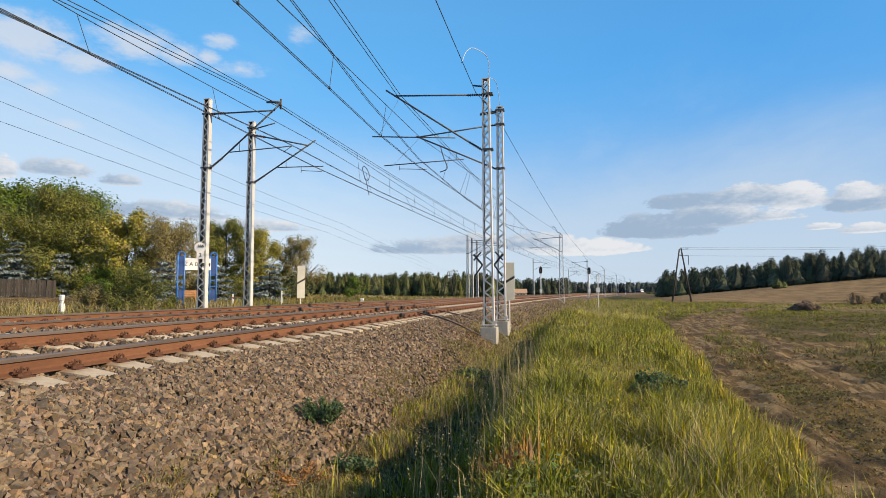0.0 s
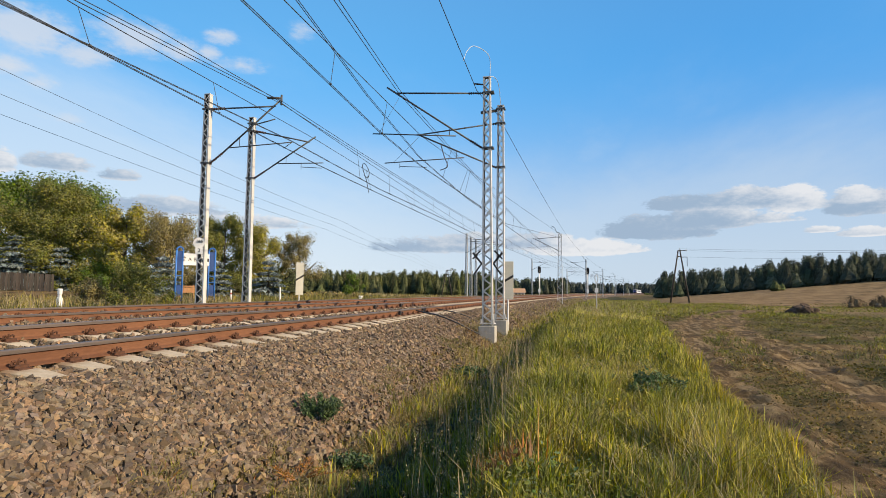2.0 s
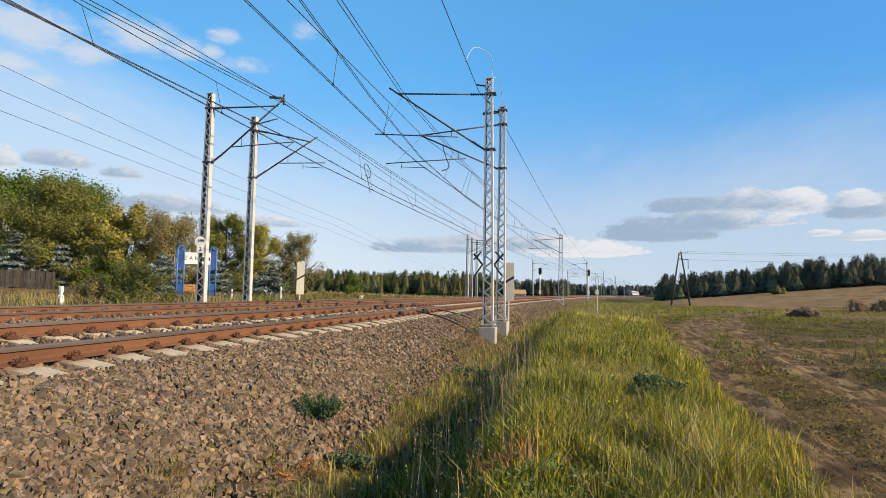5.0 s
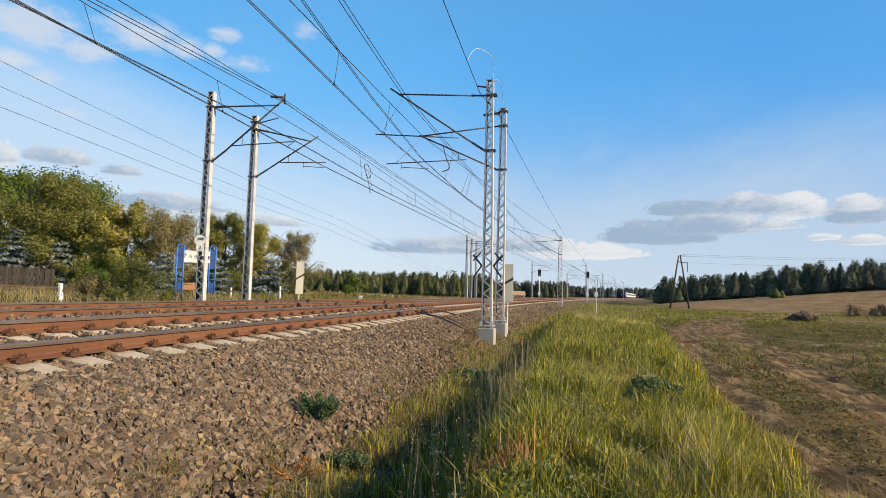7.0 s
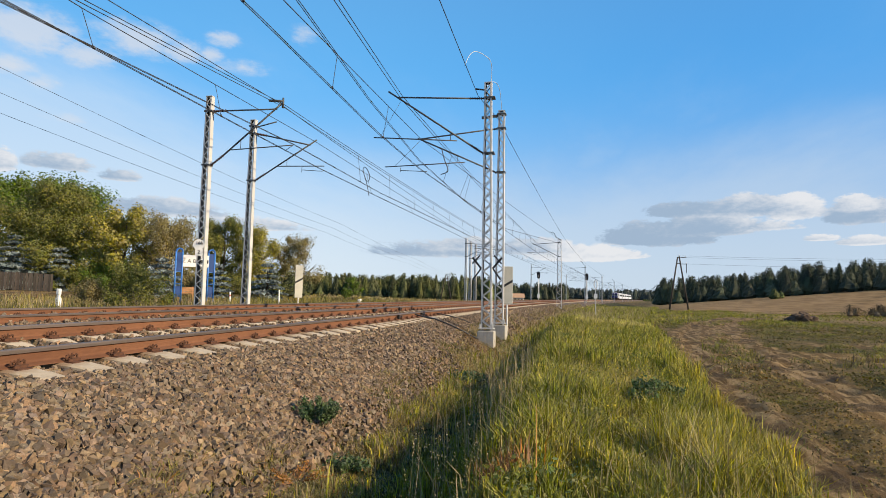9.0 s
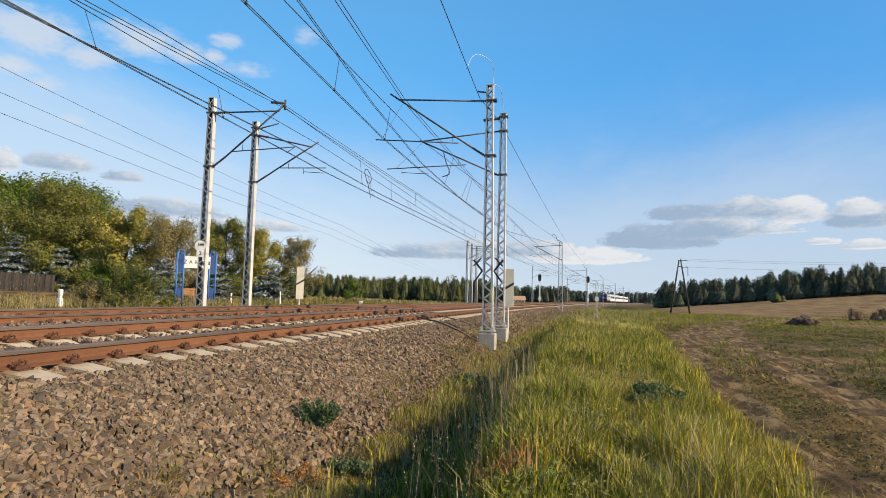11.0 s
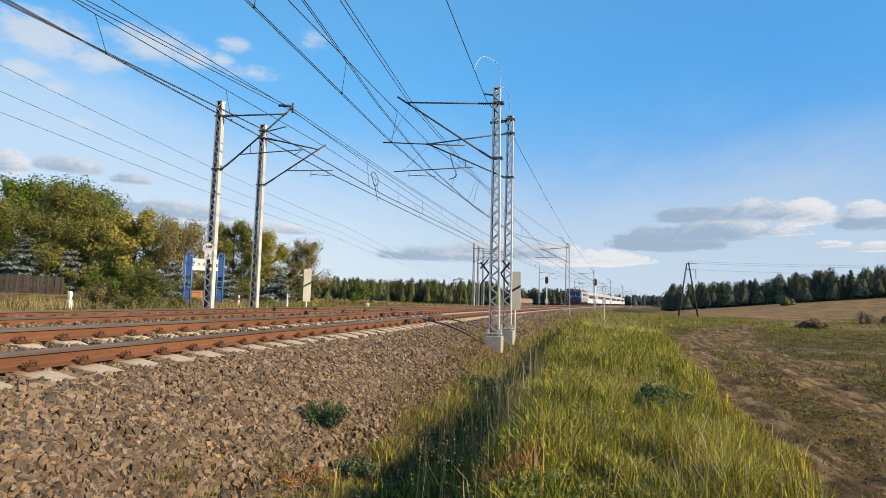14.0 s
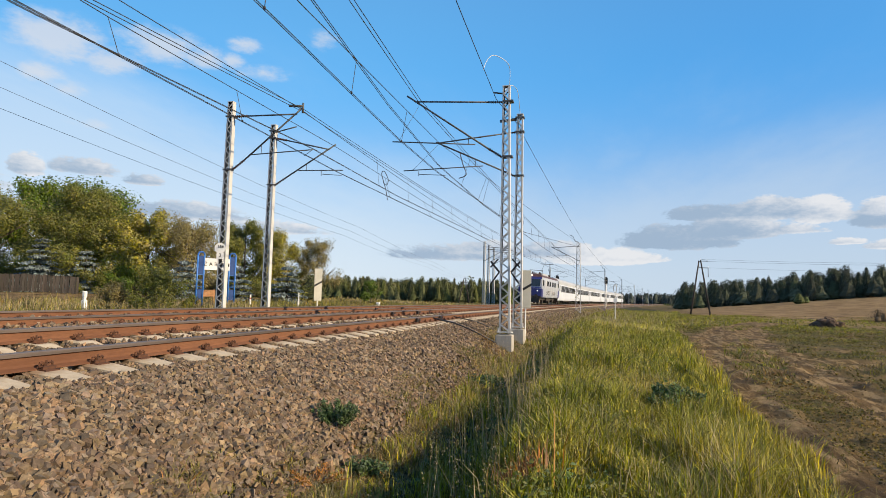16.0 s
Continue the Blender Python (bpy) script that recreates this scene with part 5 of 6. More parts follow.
# ---- grass and herbs ----
def blades(x, y, z, h, w_, lean, seed, curl=0.5):
    """Tapered bent blades, five corners each."""
    r = np.random.default_rng(seed)
    n = len(x)
    tuft = np.array([noise.noise((a_ * 0.5, b_ * 0.35, 22)) + noise.noise((a_ * 1.1, b_ * 1.1, 20)) + 0.6 * noise.noise((a_ * 3.1, b_ * 3.1, 21)) for a_, b_ in zip(x, y)])
    h = h * r.uniform(0.5, 1.4, n) * (1 + 0.8 * np.clip(1.35 * tuft, -0.85, 1.1))
    w_ = w_ * r.uniform(0.7, 1.3, n)
    a = r.uniform(0, 2 * np.pi, n)
    side = np.stack([np.cos(a), np.sin(a), np.zeros(n)], 1) * (w_ / 2)[:, None]
    b = r.uniform(0, 2 * np.pi, n)
    tilt = np.stack([np.cos(b), np.sin(b), np.zeros(n)], 1) * (np.abs(r.normal(0, lean, n)) * h)[:, None]
    base = np.stack([x, y, z], 1)
    up = np.array([0, 0, 1.0])
    mid = base + tilt * 0.35 + up * (h * 0.55)[:, None]
    tip = base + tilt * (1 + curl) + up * (h * (1 - 0.25 * r.uniform(0, 1, n)))[:, None]
    V = np.stack([base - side, base + side, mid + side * 0.75, mid - side * 0.75, tip], 1).reshape(-1, 3)
    k = np.arange(n) * 5
    F = [tuple(q) for q in np.stack([k, k + 1, k + 2, k + 3], 1).tolist()] + [tuple(q) for q in np.stack([k + 3, k + 2, k + 4], 1).tolist()]
    return V, F


def sown(n, u0, u1, y0, y1, seed, keep=None, power=1.0):
    r = np.random.default_rng(seed)
    y = y0 + (y1 - y0) * r.uniform(0, 1, n) ** power
    u = r.uniform(u0, u1, n)
    x = u + np.array([cx(v) for v in y])
    if keep is not None:
        ok = np.array([keep(a, b, c_) for a, b, c_ in zip(u, x, y)])
        x, y = x[ok], y[ok]
    z = np.array([ground_z(a, b) for a, b in zip(x, y)]) - 0.02
    return x, y, z


def lawn(name, xyz_, h, w_, lean, material, label, seed):
    me = raw(name, *blades(*xyz_, h, w_, lean, seed))
    return tagged(put(name, me, M[material]), label, "grass", kind="stuff")


def clumpy(scale, cut):
    return lambda u, x, y: noise.noise((x * scale, y * scale, 11)) > cut + random.uniform(-0.35, 0.35)


def bank_keep(u, x, y):
    if 3.0 < u < 3.9 and noise.noise((x * 1.3, y * 1.3, 3)) + (u - 3.5) * 1.2 < random.uniform(-0.4, 0.3):
        return False
    if u < 4.1 and random.random() < 0.85:
        return False
    if 4.1 < u < 4.8 and random.random() < 0.7:
        return False
    return (noise.noise((x * 2.7, y * 2.7, 17)) > -0.42 + random.uniform(-0.2, 0.1)
            and x < lerp_table(BANK_EDGE, y) + 0.25 * noise.noise((y * 0.7, 1, 2)) + 0.2 * noise.noise((y * 2.1, 1, 5)) + random.uniform(-0.35, 0.12))


def field_keep(scale, cut, wear):
    """Patchy growth, thinned along the wheel tracks and on the bare ground."""
    def keep(u, x, y):
        if x < lerp_table(BANK_EDGE, y) - 0.3 or rut_gap(x, y) < wear + random.uniform(-0.15, 0.25):
            return False
        bare = smooth(14, 24, y) * (1 - smooth(1.2, 2.4, abs(x - lerp_table(ROAD, y))))
        if u > 10.5 and 8 < y < 60:
            bare = max(bare, smooth(0.0, 0.35, noise.noise((x * 0.25, y * 0.22, 5)) + 0.08))
        patch = noise.noise((x * scale, y * scale * 0.6, 11)) + 0.5 * noise.noise((x * scale * 3.1, y * scale * 2.2, 12))
        return patch > cut + 0.75 * bare + random.uniform(-0.25, 0.25)
    return keep


lawn("bank_grass", sown(175000, 3.3, 8.5, 1.2, 12, 41, bank_keep, 1.2), 0.225, 0.012, 0.26, "grass", "rough green meadow grass covering the bank", 51)
lawn("bank_grass", sown(70000, 3.3, 10.2, 12, 34, 42, bank_keep, 1.2), 0.27, 0.02, 0.26, "grass", "rough green meadow grass further along the bank", 52)
lawn("bank_grass", sown(42000, 3.4, 18, 20, 120, 43, lambda u, x, y: random.random() < smooth(20, 44, y) and x < lerp_table(BANK_EDGE, y) + 1.5 * noise.noise((x * 0.2, y * 0.1, 6)), 1.3), 0.24, 0.045, 0.3, "grass", "meadow grass along the far bank", 53)
lawn("verge_grass", sown(70000, 7.2, 17, 2, 14, 44, field_keep(0.8, -0.12, 0.35), 1.15), 0.05, 0.012, 1.1, "fieldgrass", "short sparse grass about the field track", 54)
lawn("field_grass", sown(85000, 9.0, 30, 12, 44, 45, field_keep(0.45, -0.08, 0.4), 1.1), 0.075, 0.026, 1.0, "fieldgrass", "patchy faded rough grass on the field", 55)
lawn("field_grass", sown(32000, 11.0, 60, 40, 90, 245, field_keep(0.2, -0.1, 0.5), 1.1), 0.11, 0.06, 0.9, "fieldgrass", "faded rough grass further out on the field", 255)
lawn("field_straw", sown(24000, 7.8, 45, 3, 80, 46, field_keep(0.5, 0.05, 0.2), 1.0), 0.07, 0.014, 1.6, "dry", "dry straw-coloured grass on the field", 56)
lawn("meadow_grass", sown(16000, -20, -9.4, 8, 60, 47, None, 1.2), 0.30, 0.03, 0.3, "fieldgrass", "green meadow grass beyond the tracks", 57)
lawn("far_meadow", sown(9000, -70, -9.6, 55, 155, 247, clumpy(0.08, -0.25), 1.0), 0.28, 0.13, 0.5, "fieldgrass", "rough olive meadow before the young wood", 257)
lawn("far_meadow", sown(6000, -70, -9.6, 55, 155, 248, clumpy(0.06, -0.1), 1.0), 0.24, 0.12, 0.5, "dry", "dry straw patches before the young wood", 258)
lawn("tall_dry_grass", sown(6000, -17, -10.5, 12, 30, 48, clumpy(0.3, -0.05), 1.0), 0.33, 0.016, 0.2, "dry", "tall dry grass beside the white post", 58)
lawn("ditch_straw", sown(3500, 3.4, 4.6, 2.0, 24, 49, None, 1.2), 0.20, 0.007, 0.5, "dry", "dry stalks along the ditch", 59)
lawn("bank_straw", sown(24000, 5.0, 7.4, 1.5, 50, 50, clumpy(0.5, 0.0), 1.3), 0.30, 0.007, 0.3, "dry", "yellowed grass stalks on the bank", 60)


lawn("far_straw", sown(36000, 5.2, 15, 18, 110, 171, lambda u, x, y: random.random() < 0.75 * smooth(16, 34, y) and x < lerp_table(BANK_EDGE, y), 1.3), 0.22, 0.028, 0.3, "dry", "yellowed grass along the far bank", 172)
lawn("bank_straw", sown(36000, 5.3, 10.2, 9, 40, 187, lambda u, x, y: bank_keep(u, x, y) and clumpy(0.4, -0.1)(u, x, y), 1.1), 0.23, 0.014, 0.5, "strawgrass", "sunlit yellow-green grass along the bank", 188)
lawn("bank_straw", sown(20000, 5.3, 8.6, 7.5, 22, 287, lambda u, x, y: bank_keep(u, x, y) and clumpy(0.6, -0.15)(u, x, y), 1.0), 0.24, 0.012, 0.35, "strawgrass", "sunlit yellow-green grass on the bank's crest", 288)
lawn("meadow_grass", sown(15000, 8.5, 24, 40, 95, 291, lambda u, x, y: rut_gap(x, y) > 0.7 and abs(x - lerp_table(ROAD, y)) > 1.6 and clumpy(0.2, -0.25)(u, x, y)), 0.17, 0.055, 0.5, "grass", "green meadow beyond the bend of the field track", 292)
lawn("green_strip", sown(12000, 20, 62, 60, 78, 173, clumpy(0.12, -0.05)), 0.16, 0.06, 0.6, "grass", "fresh green strip across the field", 174)


def field_tussocks(n, seed, material, label):
    """Small tussocks scattered over the worn field."""
    r = np.random.default_rng(seed)
    x, y, z = sown(n, 8.6, 34, 11, 52, seed + 1, lambda u, a, b: rut_gap(a, b) > 0.5 and a > lerp_table(BANK_EDGE, b) and noise.noise((a * 0.22, b * 0.16, 41)) > -0.05, 1.1)
    k = np.repeat(np.arange(len(x)), 34)
    s = r.uniform(0.08, 0.26, len(x))[k]
    px, py = x[k] + r.normal(0, 1, len(k)) * s, y[k] + r.normal(0, 1, len(k)) * s
    lawn("field_tussocks", (px, py, z[k]), 0.14, 0.02, 0.95, material, label, seed + 2)


field_tussocks(1200, 181, "fieldgrass", "olive grass tussocks on the worn field")
field_tussocks(350, 191, "grass", "green and yellow grass tussocks on the worn field")

TOE = ((2, 2.8), (5, 2.9), (6.5, 3.0), (9, 2.85), (14, 2.6), (20, 2.3), (40, 2.25), (200, 2.2))


def foot_grass(n, seed, h, material, label, y0=2, y1=24, w_=0.008):
    """Short growth where the ballast runs out into the ditch."""
    r = np.random.default_rng(seed)
    y = y0 + (y1 - y0) * r.uniform(0, 1, n) ** 1.2
    toe = np.array([lerp_table(TOE, v) for v in y])
    u = toe - 0.15 + (4.15 - toe) * r.uniform(0, 1, n)
    ok = np.array([noise.noise((a * 1.9, b * 1.3, 31)) + 0.5 * noise.noise((a * 5, b * 4, 32)) > -0.12 - 0.6 * (a - c_) + random.uniform(-0.12, 0.12) for a, b, c_ in zip(u, y, toe)])
    u, y = u[ok], y[ok]
    x = u + np.array([cx(v) for v in y])
    z = np.array([max(ground_z(a, b), ballast_z(c_) - 0.03) for a, b, c_ in zip(x, y, u)])
    lawn("ditch_edge_grass", (x, y, z), h, w_, 1.0, material, label, seed + 1)


foot_grass(36000, 161, 0.095, "fieldgrass", "short olive growth at the foot of the ballast")
foot_grass(17000, 163, 0.08, "dry", "short dry growth at the foot of the ballast")
foot_grass(3500, 165, 0.10, "rustplant", "short reddish growth at the foot of the ballast")
foot_grass(12000, 167, 0.12, "fieldgrass", "green growth along the farther ballast foot", 16, 115, 0.03)
foot_grass(9000, 169, 0.11, "dry", "olive growth along the farther ballast foot", 16, 115, 0.03)


def ground_leaves():
    """Small broad leaves of low weeds in the sward."""
    x, y, z = sown(26000, 3.4, 7.3, 1.6, 22, 111, bank_keep, 1.3)
    P = np.stack([x, y, z + np.random.default_rng(112).uniform(0.02, 0.16, len(x))], 1)
    tagged(put("low_weeds", raw("low_weeds", *scatter_cards(P, np.tile([0, 0, 1.0], (len(P), 1)), 0.045, 0.7)), M["herb"]), "low dark broad-leaved weeds in the grass", "weeds", kind="stuff")

    x, y, z = sown(28000, 4.9, 7.6, 3.2, 24, 113, lambda u, a, b: bank_keep(u, a, b) and noise.noise((a * 1.1, b * 1.1, 20)) > -0.1, 1.3)
    P = np.stack([x, y, z + np.random.default_rng(114).uniform(0.05, 0.30, len(x))], 1)
    tagged(put("leafy_weeds", raw("leafy_weeds", *scatter_cards(P, np.tile([0, 0, 1.0], (len(P), 1)), 0.032, 1.0)), M["leaf_olive"]), "olive leafy weeds growing through the bank grass", "weeds", kind="stuff")


ground_leaves()


def field_weeds(n, u1, y0, y1, size, seed, label):
    """Low leafy growth on the field and between its wheel tracks."""
    x, y, z = sown(n, 7.6, u1, y0, y1, seed, field_keep(0.55, -0.1, 0.42), 1.2)
    P = np.stack([x, y, z + 0.02 + np.random.default_rng(seed + 1).uniform(0.0, 0.05, len(x)) * size / 0.035], 1)
    tagged(put("field_weeds", raw("field_weeds", *scatter_cards(P, np.tile([0, 0, 1.0], (len(P), 1)), size, 0.55)), M["fieldleaf"]), label, "weeds", kind="stuff")


field_weeds(60000, 15, 3, 14, 0.035, 301, "low olive weeds between the wheel tracks")
field_weeds(44000, 30, 13, 45, 0.075, 303, "low olive weeds spread over the field")


lawn("bank_grass", sown(16000, 3.3, 7.6, -14, 1.4, 141, bank_keep), 0.22, 0.016, 0.5, "grass", "rough green meadow grass behind on the bank", 151)


def seed_stalks():
    """Tall thin grass stalks with feathery heads."""
    r = np.random.default_rng(77)
    x, y, z = sown(420, 4.35, 5.35, 2.6, 12, 78)
    n = len(x)
    V1, F1 = blades(x, y, z, 0.7, 0.006, 0.2, 79, 0.2)
    tips = V1.reshape(-1, 5, 3)[:, 4]
    hx = np.repeat(tips, 10, 0) + r.normal(0, 1, (n * 10, 3)) * np.array([0.010, 0.010, 0.045])
    V2, F2 = scatter_cards(hx, np.tile([0, 0, 1.0], (len(hx), 1)), 0.013, 1.0)
    me = raw("seed_grass", np.concatenate([V1, V2]), F1 + [tuple(q) for q in (F2 + len(V1)).tolist()])
    tagged(put("seed_grass", me, M["dry"]), "tall pale grass stalks with feathery seed heads", "grass", kind="stuff")


seed_stalks()


def herb(x, y, w_, h, material, label, seed, n=900, size=0.05, name="herb", category="plant", lift=0.0):
    t = thing(name, label, category, "wild plants", at=Matrix.Translation((x, y, ground_z(x, y) + lift)))
    r = np.random.default_rng(seed)
    bm = bmesh.new()
    ends = []
    for i in range(26):
        a, k = r.uniform(0, 6.28), math.sqrt(r.uniform(0, 1))
        e = (k * w_ / 2 * math.cos(a), k * w_ / 2 * math.sin(a), h * (1.05 - 0.5 * k * k) * r.uniform(0.75, 1.0))
        tube(bm, (e[0] * 0.25, e[1] * 0.25, 0), e, 0.005, 0.002, seg=4)
        ends.append(e)
    tagged(part("stem", bm, M[material], t), kind="stuff")
    E_ = np.array(ends)
    k = r.integers(0, len(E_), n)
    f = r.uniform(0.35, 1.02, n)[:, None]
    st = E_[k] * np.array([0.25, 0.25, 0])
    P = st + (E_[k] - st) * f + r.normal(0, size * 0.6, (n, 3))
    put("leaves", raw("leaves", *scatter_cards(P, np.tile([0, 0, 1.0], (n, 1)), size, 0.8)), M[material], t)
    return t


herb(2.95, 6.55, 0.66, 0.38, "herb", "bushy dark green weed growing at the ballast foot", 91, 4200, 0.03, lift=0.14)
herb(3.6, 5.9, 0.5, 0.16, "herb", "low dark herb patch in the ditch", 92, 500, 0.04)
herb(6.85, 8.4, 1.15, 0.42, "herb", "dense dark green herb clump on the bank", 93, 3200, 0.055)
herb(6.5, 5.0, 0.5, 0.2, "herb", "low green herb among the grass", 94, 600, 0.045)
herb(3.75, 12.8, 0.9, 0.24, "herb", "low green weed in the ditch beside the ballast", 95, 900, 0.06)
herb(4.9, 8.0, 0.7, 0.28, "herb", "leafy green weed on the bank's edge", 96, 900, 0.05)
herb(4.8, 15.0, 0.9, 0.3, "herb", "leafy weed on the far bank edge", 97, 800, 0.07)
r_d = np.random.default_rng(98)
xd, yd = 5.4 + r_d.normal(0, 0.075, 420), 4.0 + r_d.normal(0, 0.09, 420)
lawn("dead_dock", (xd, yd, np.array([ground_z(a, b) for a, b in zip(xd, yd)]) - 0.02), 0.62, 0.009, 0.14, "rustplant", "dead rust-brown dock stalks standing in the grass", 99)
herb(3.35, 5.2, 0.8, 0.14, "rustplant", "low reddish dying plants on the ballast foot", 99, 700, 0.02, lift=0.05)
fl = sown(260, 5.6, 7.2, 5, 16, 101, clumpy(0.5, 0.1))
fp = np.stack([fl[0], fl[1], fl[2] + np.random.default_rng(3).uniform(0.22, 0.4, len(fl[0]))], 1)
tagged(put("wild_flowers", raw("wild_flowers", *scatter_cards(np.repeat(fp, 3, 0), np.tile([0, 0, 1.0], (len(fp) * 3, 1)), 0.024, 0.5)), M["flower"]), "small yellow flowers among bank grass", "flowers", kind="stuff")


# ---- train ----
M["loco_blue"] = mat("deep violet blue loco paint", (0.022, 0.028, 0.13), (0.03, 0.036, 0.17), 2, 0.4, 0, 0.02, 20)
M["loco_white"] = mat("light grey loco paint", (0.28, 0.31, 0.36), (0.34, 0.37, 0.43), 2, 0.42, 0, 0.03, 20, c=(0.5, 0.49, 0.48))
M["coach_white"] = mat("white coach paint", (0.50, 0.55, 0.63), (0.57, 0.62, 0.69), 1, 0.4, 0, 0.02, 20, c=(0.44, 0.48, 0.55))
M["coach_grey"] = mat("grey coach roof", (0.30, 0.32, 0.34), (0.38, 0.40, 0.42), 1, 0.6, 0, 0.05, 20)
M["bogie"] = mat("grimy bogie steel", (0.03, 0.027, 0.025), (0.07, 0.06, 0.05), 4, 0.85, 0.2, 0.3, 40)
M["loco_roof"] = mat("dark maroon roof paint", (0.05, 0.022, 0.02), (0.09, 0.045, 0.04), 2, 0.6, 0, 0.05, 20)
M["glass"] = mat("dark tinted glass", (0.015, 0.018, 0.022), (0.03, 0.034, 0.04), 1, 0.08, 0, 0, 10, spec=0.7)
M["coach_band"] = mat("grey window band", (0.30, 0.33, 0.38), (0.36, 0.39, 0.44), 1, 0.4, 0, 0.02, 20)
M["lamp"] = mat("lit head lamp", (1.0, 0.95, 0.85), (1.0, 0.97, 0.9), 1, 0.2, 0, 0, 10, emit=1.2)


def hull(profile, length, nose=()):
    """A body drawn along y: profile (half width, z) from the bottom up; nose: how far each level is drawn back at both ends."""
    bm = bmesh.new()
    rings = []
    for s, k in ((-1, 1), (-1, 0), (1, 0), (1, 1)):
        y = s * (length / 2 - (0.0 if k else 1.2))
        row = []
        for i, (hw, z) in enumerate(profile):
            back = nose[i] if (nose and k) else 0.0
            row.append((hw * (0.97 if k else 1.0), y - s * back, z))
        rings.append([bm.verts.new((a, b, c_)) for a, b, c_ in row] + [bm.verts.new((-a, b, c_)) for a, b, c_ in row[::-1]])
    n = len(rings[0])
    for a, b in zip(rings, rings[1:]):
        for i in range(n):
            bm.faces.new((a[i], a[(i + 1) % n], b[(i + 1) % n], b[i]))
    for ring in (rings[0], rings[-1]):
        m = len(profile)
        for i in range(m - 1):
            bm.faces.new((ring[i], ring[i + 1], ring[n - 2 - i], ring[n - 1 - i]))
    bmesh.ops.recalc_face_normals(bm, faces=bm.faces)
    return bm


def bogie_parts(parent, y, base, wheel_r, half=0.9):
    b = part("bogie", boxed((half, y, wheel_r + 0.12, 0.16, base + 1.3, 0.26), (-half, y, wheel_r + 0.12, 0.16, base + 1.3, 0.26), (0, y, wheel_r + 0.1, 1.8, 0.5, 0.3),
                            (half + 0.06, y, wheel_r - 0.1, 0.2, 0.7, 0.4), (-half - 0.06, y, wheel_r - 0.1, 0.2, 0.7, 0.4), bevel=0.02), M["bogie"], parent, "grimy dark bogie")
    for dy in (-base / 2, base / 2):
        part("wheelset", tubes(((-0.82, y + dy, wheel_r), (-0.69, y + dy, wheel_r), wheel_r), ((0.69, y + dy, wheel_r), (0.82, y + dy, wheel_r), wheel_r), ((-0.7, y + dy, wheel_r), (0.7, y + dy, wheel_r), 0.09), seg=20), M["bogie"], b)


def buffers(parent, L):
    for s in (-1, 1):
        for x in (-0.875, 0.875):
            part("buffer", tubes(((x, s * (L / 2 - 0.15), 1.05), (x, s * (L / 2 + 0.45), 1.05), 0.09), ((x, s * (L / 2 + 0.45), 1.05), (x, s * (L / 2 + 0.5), 1.05), 0.24), seg=14), M["bogie"], parent)


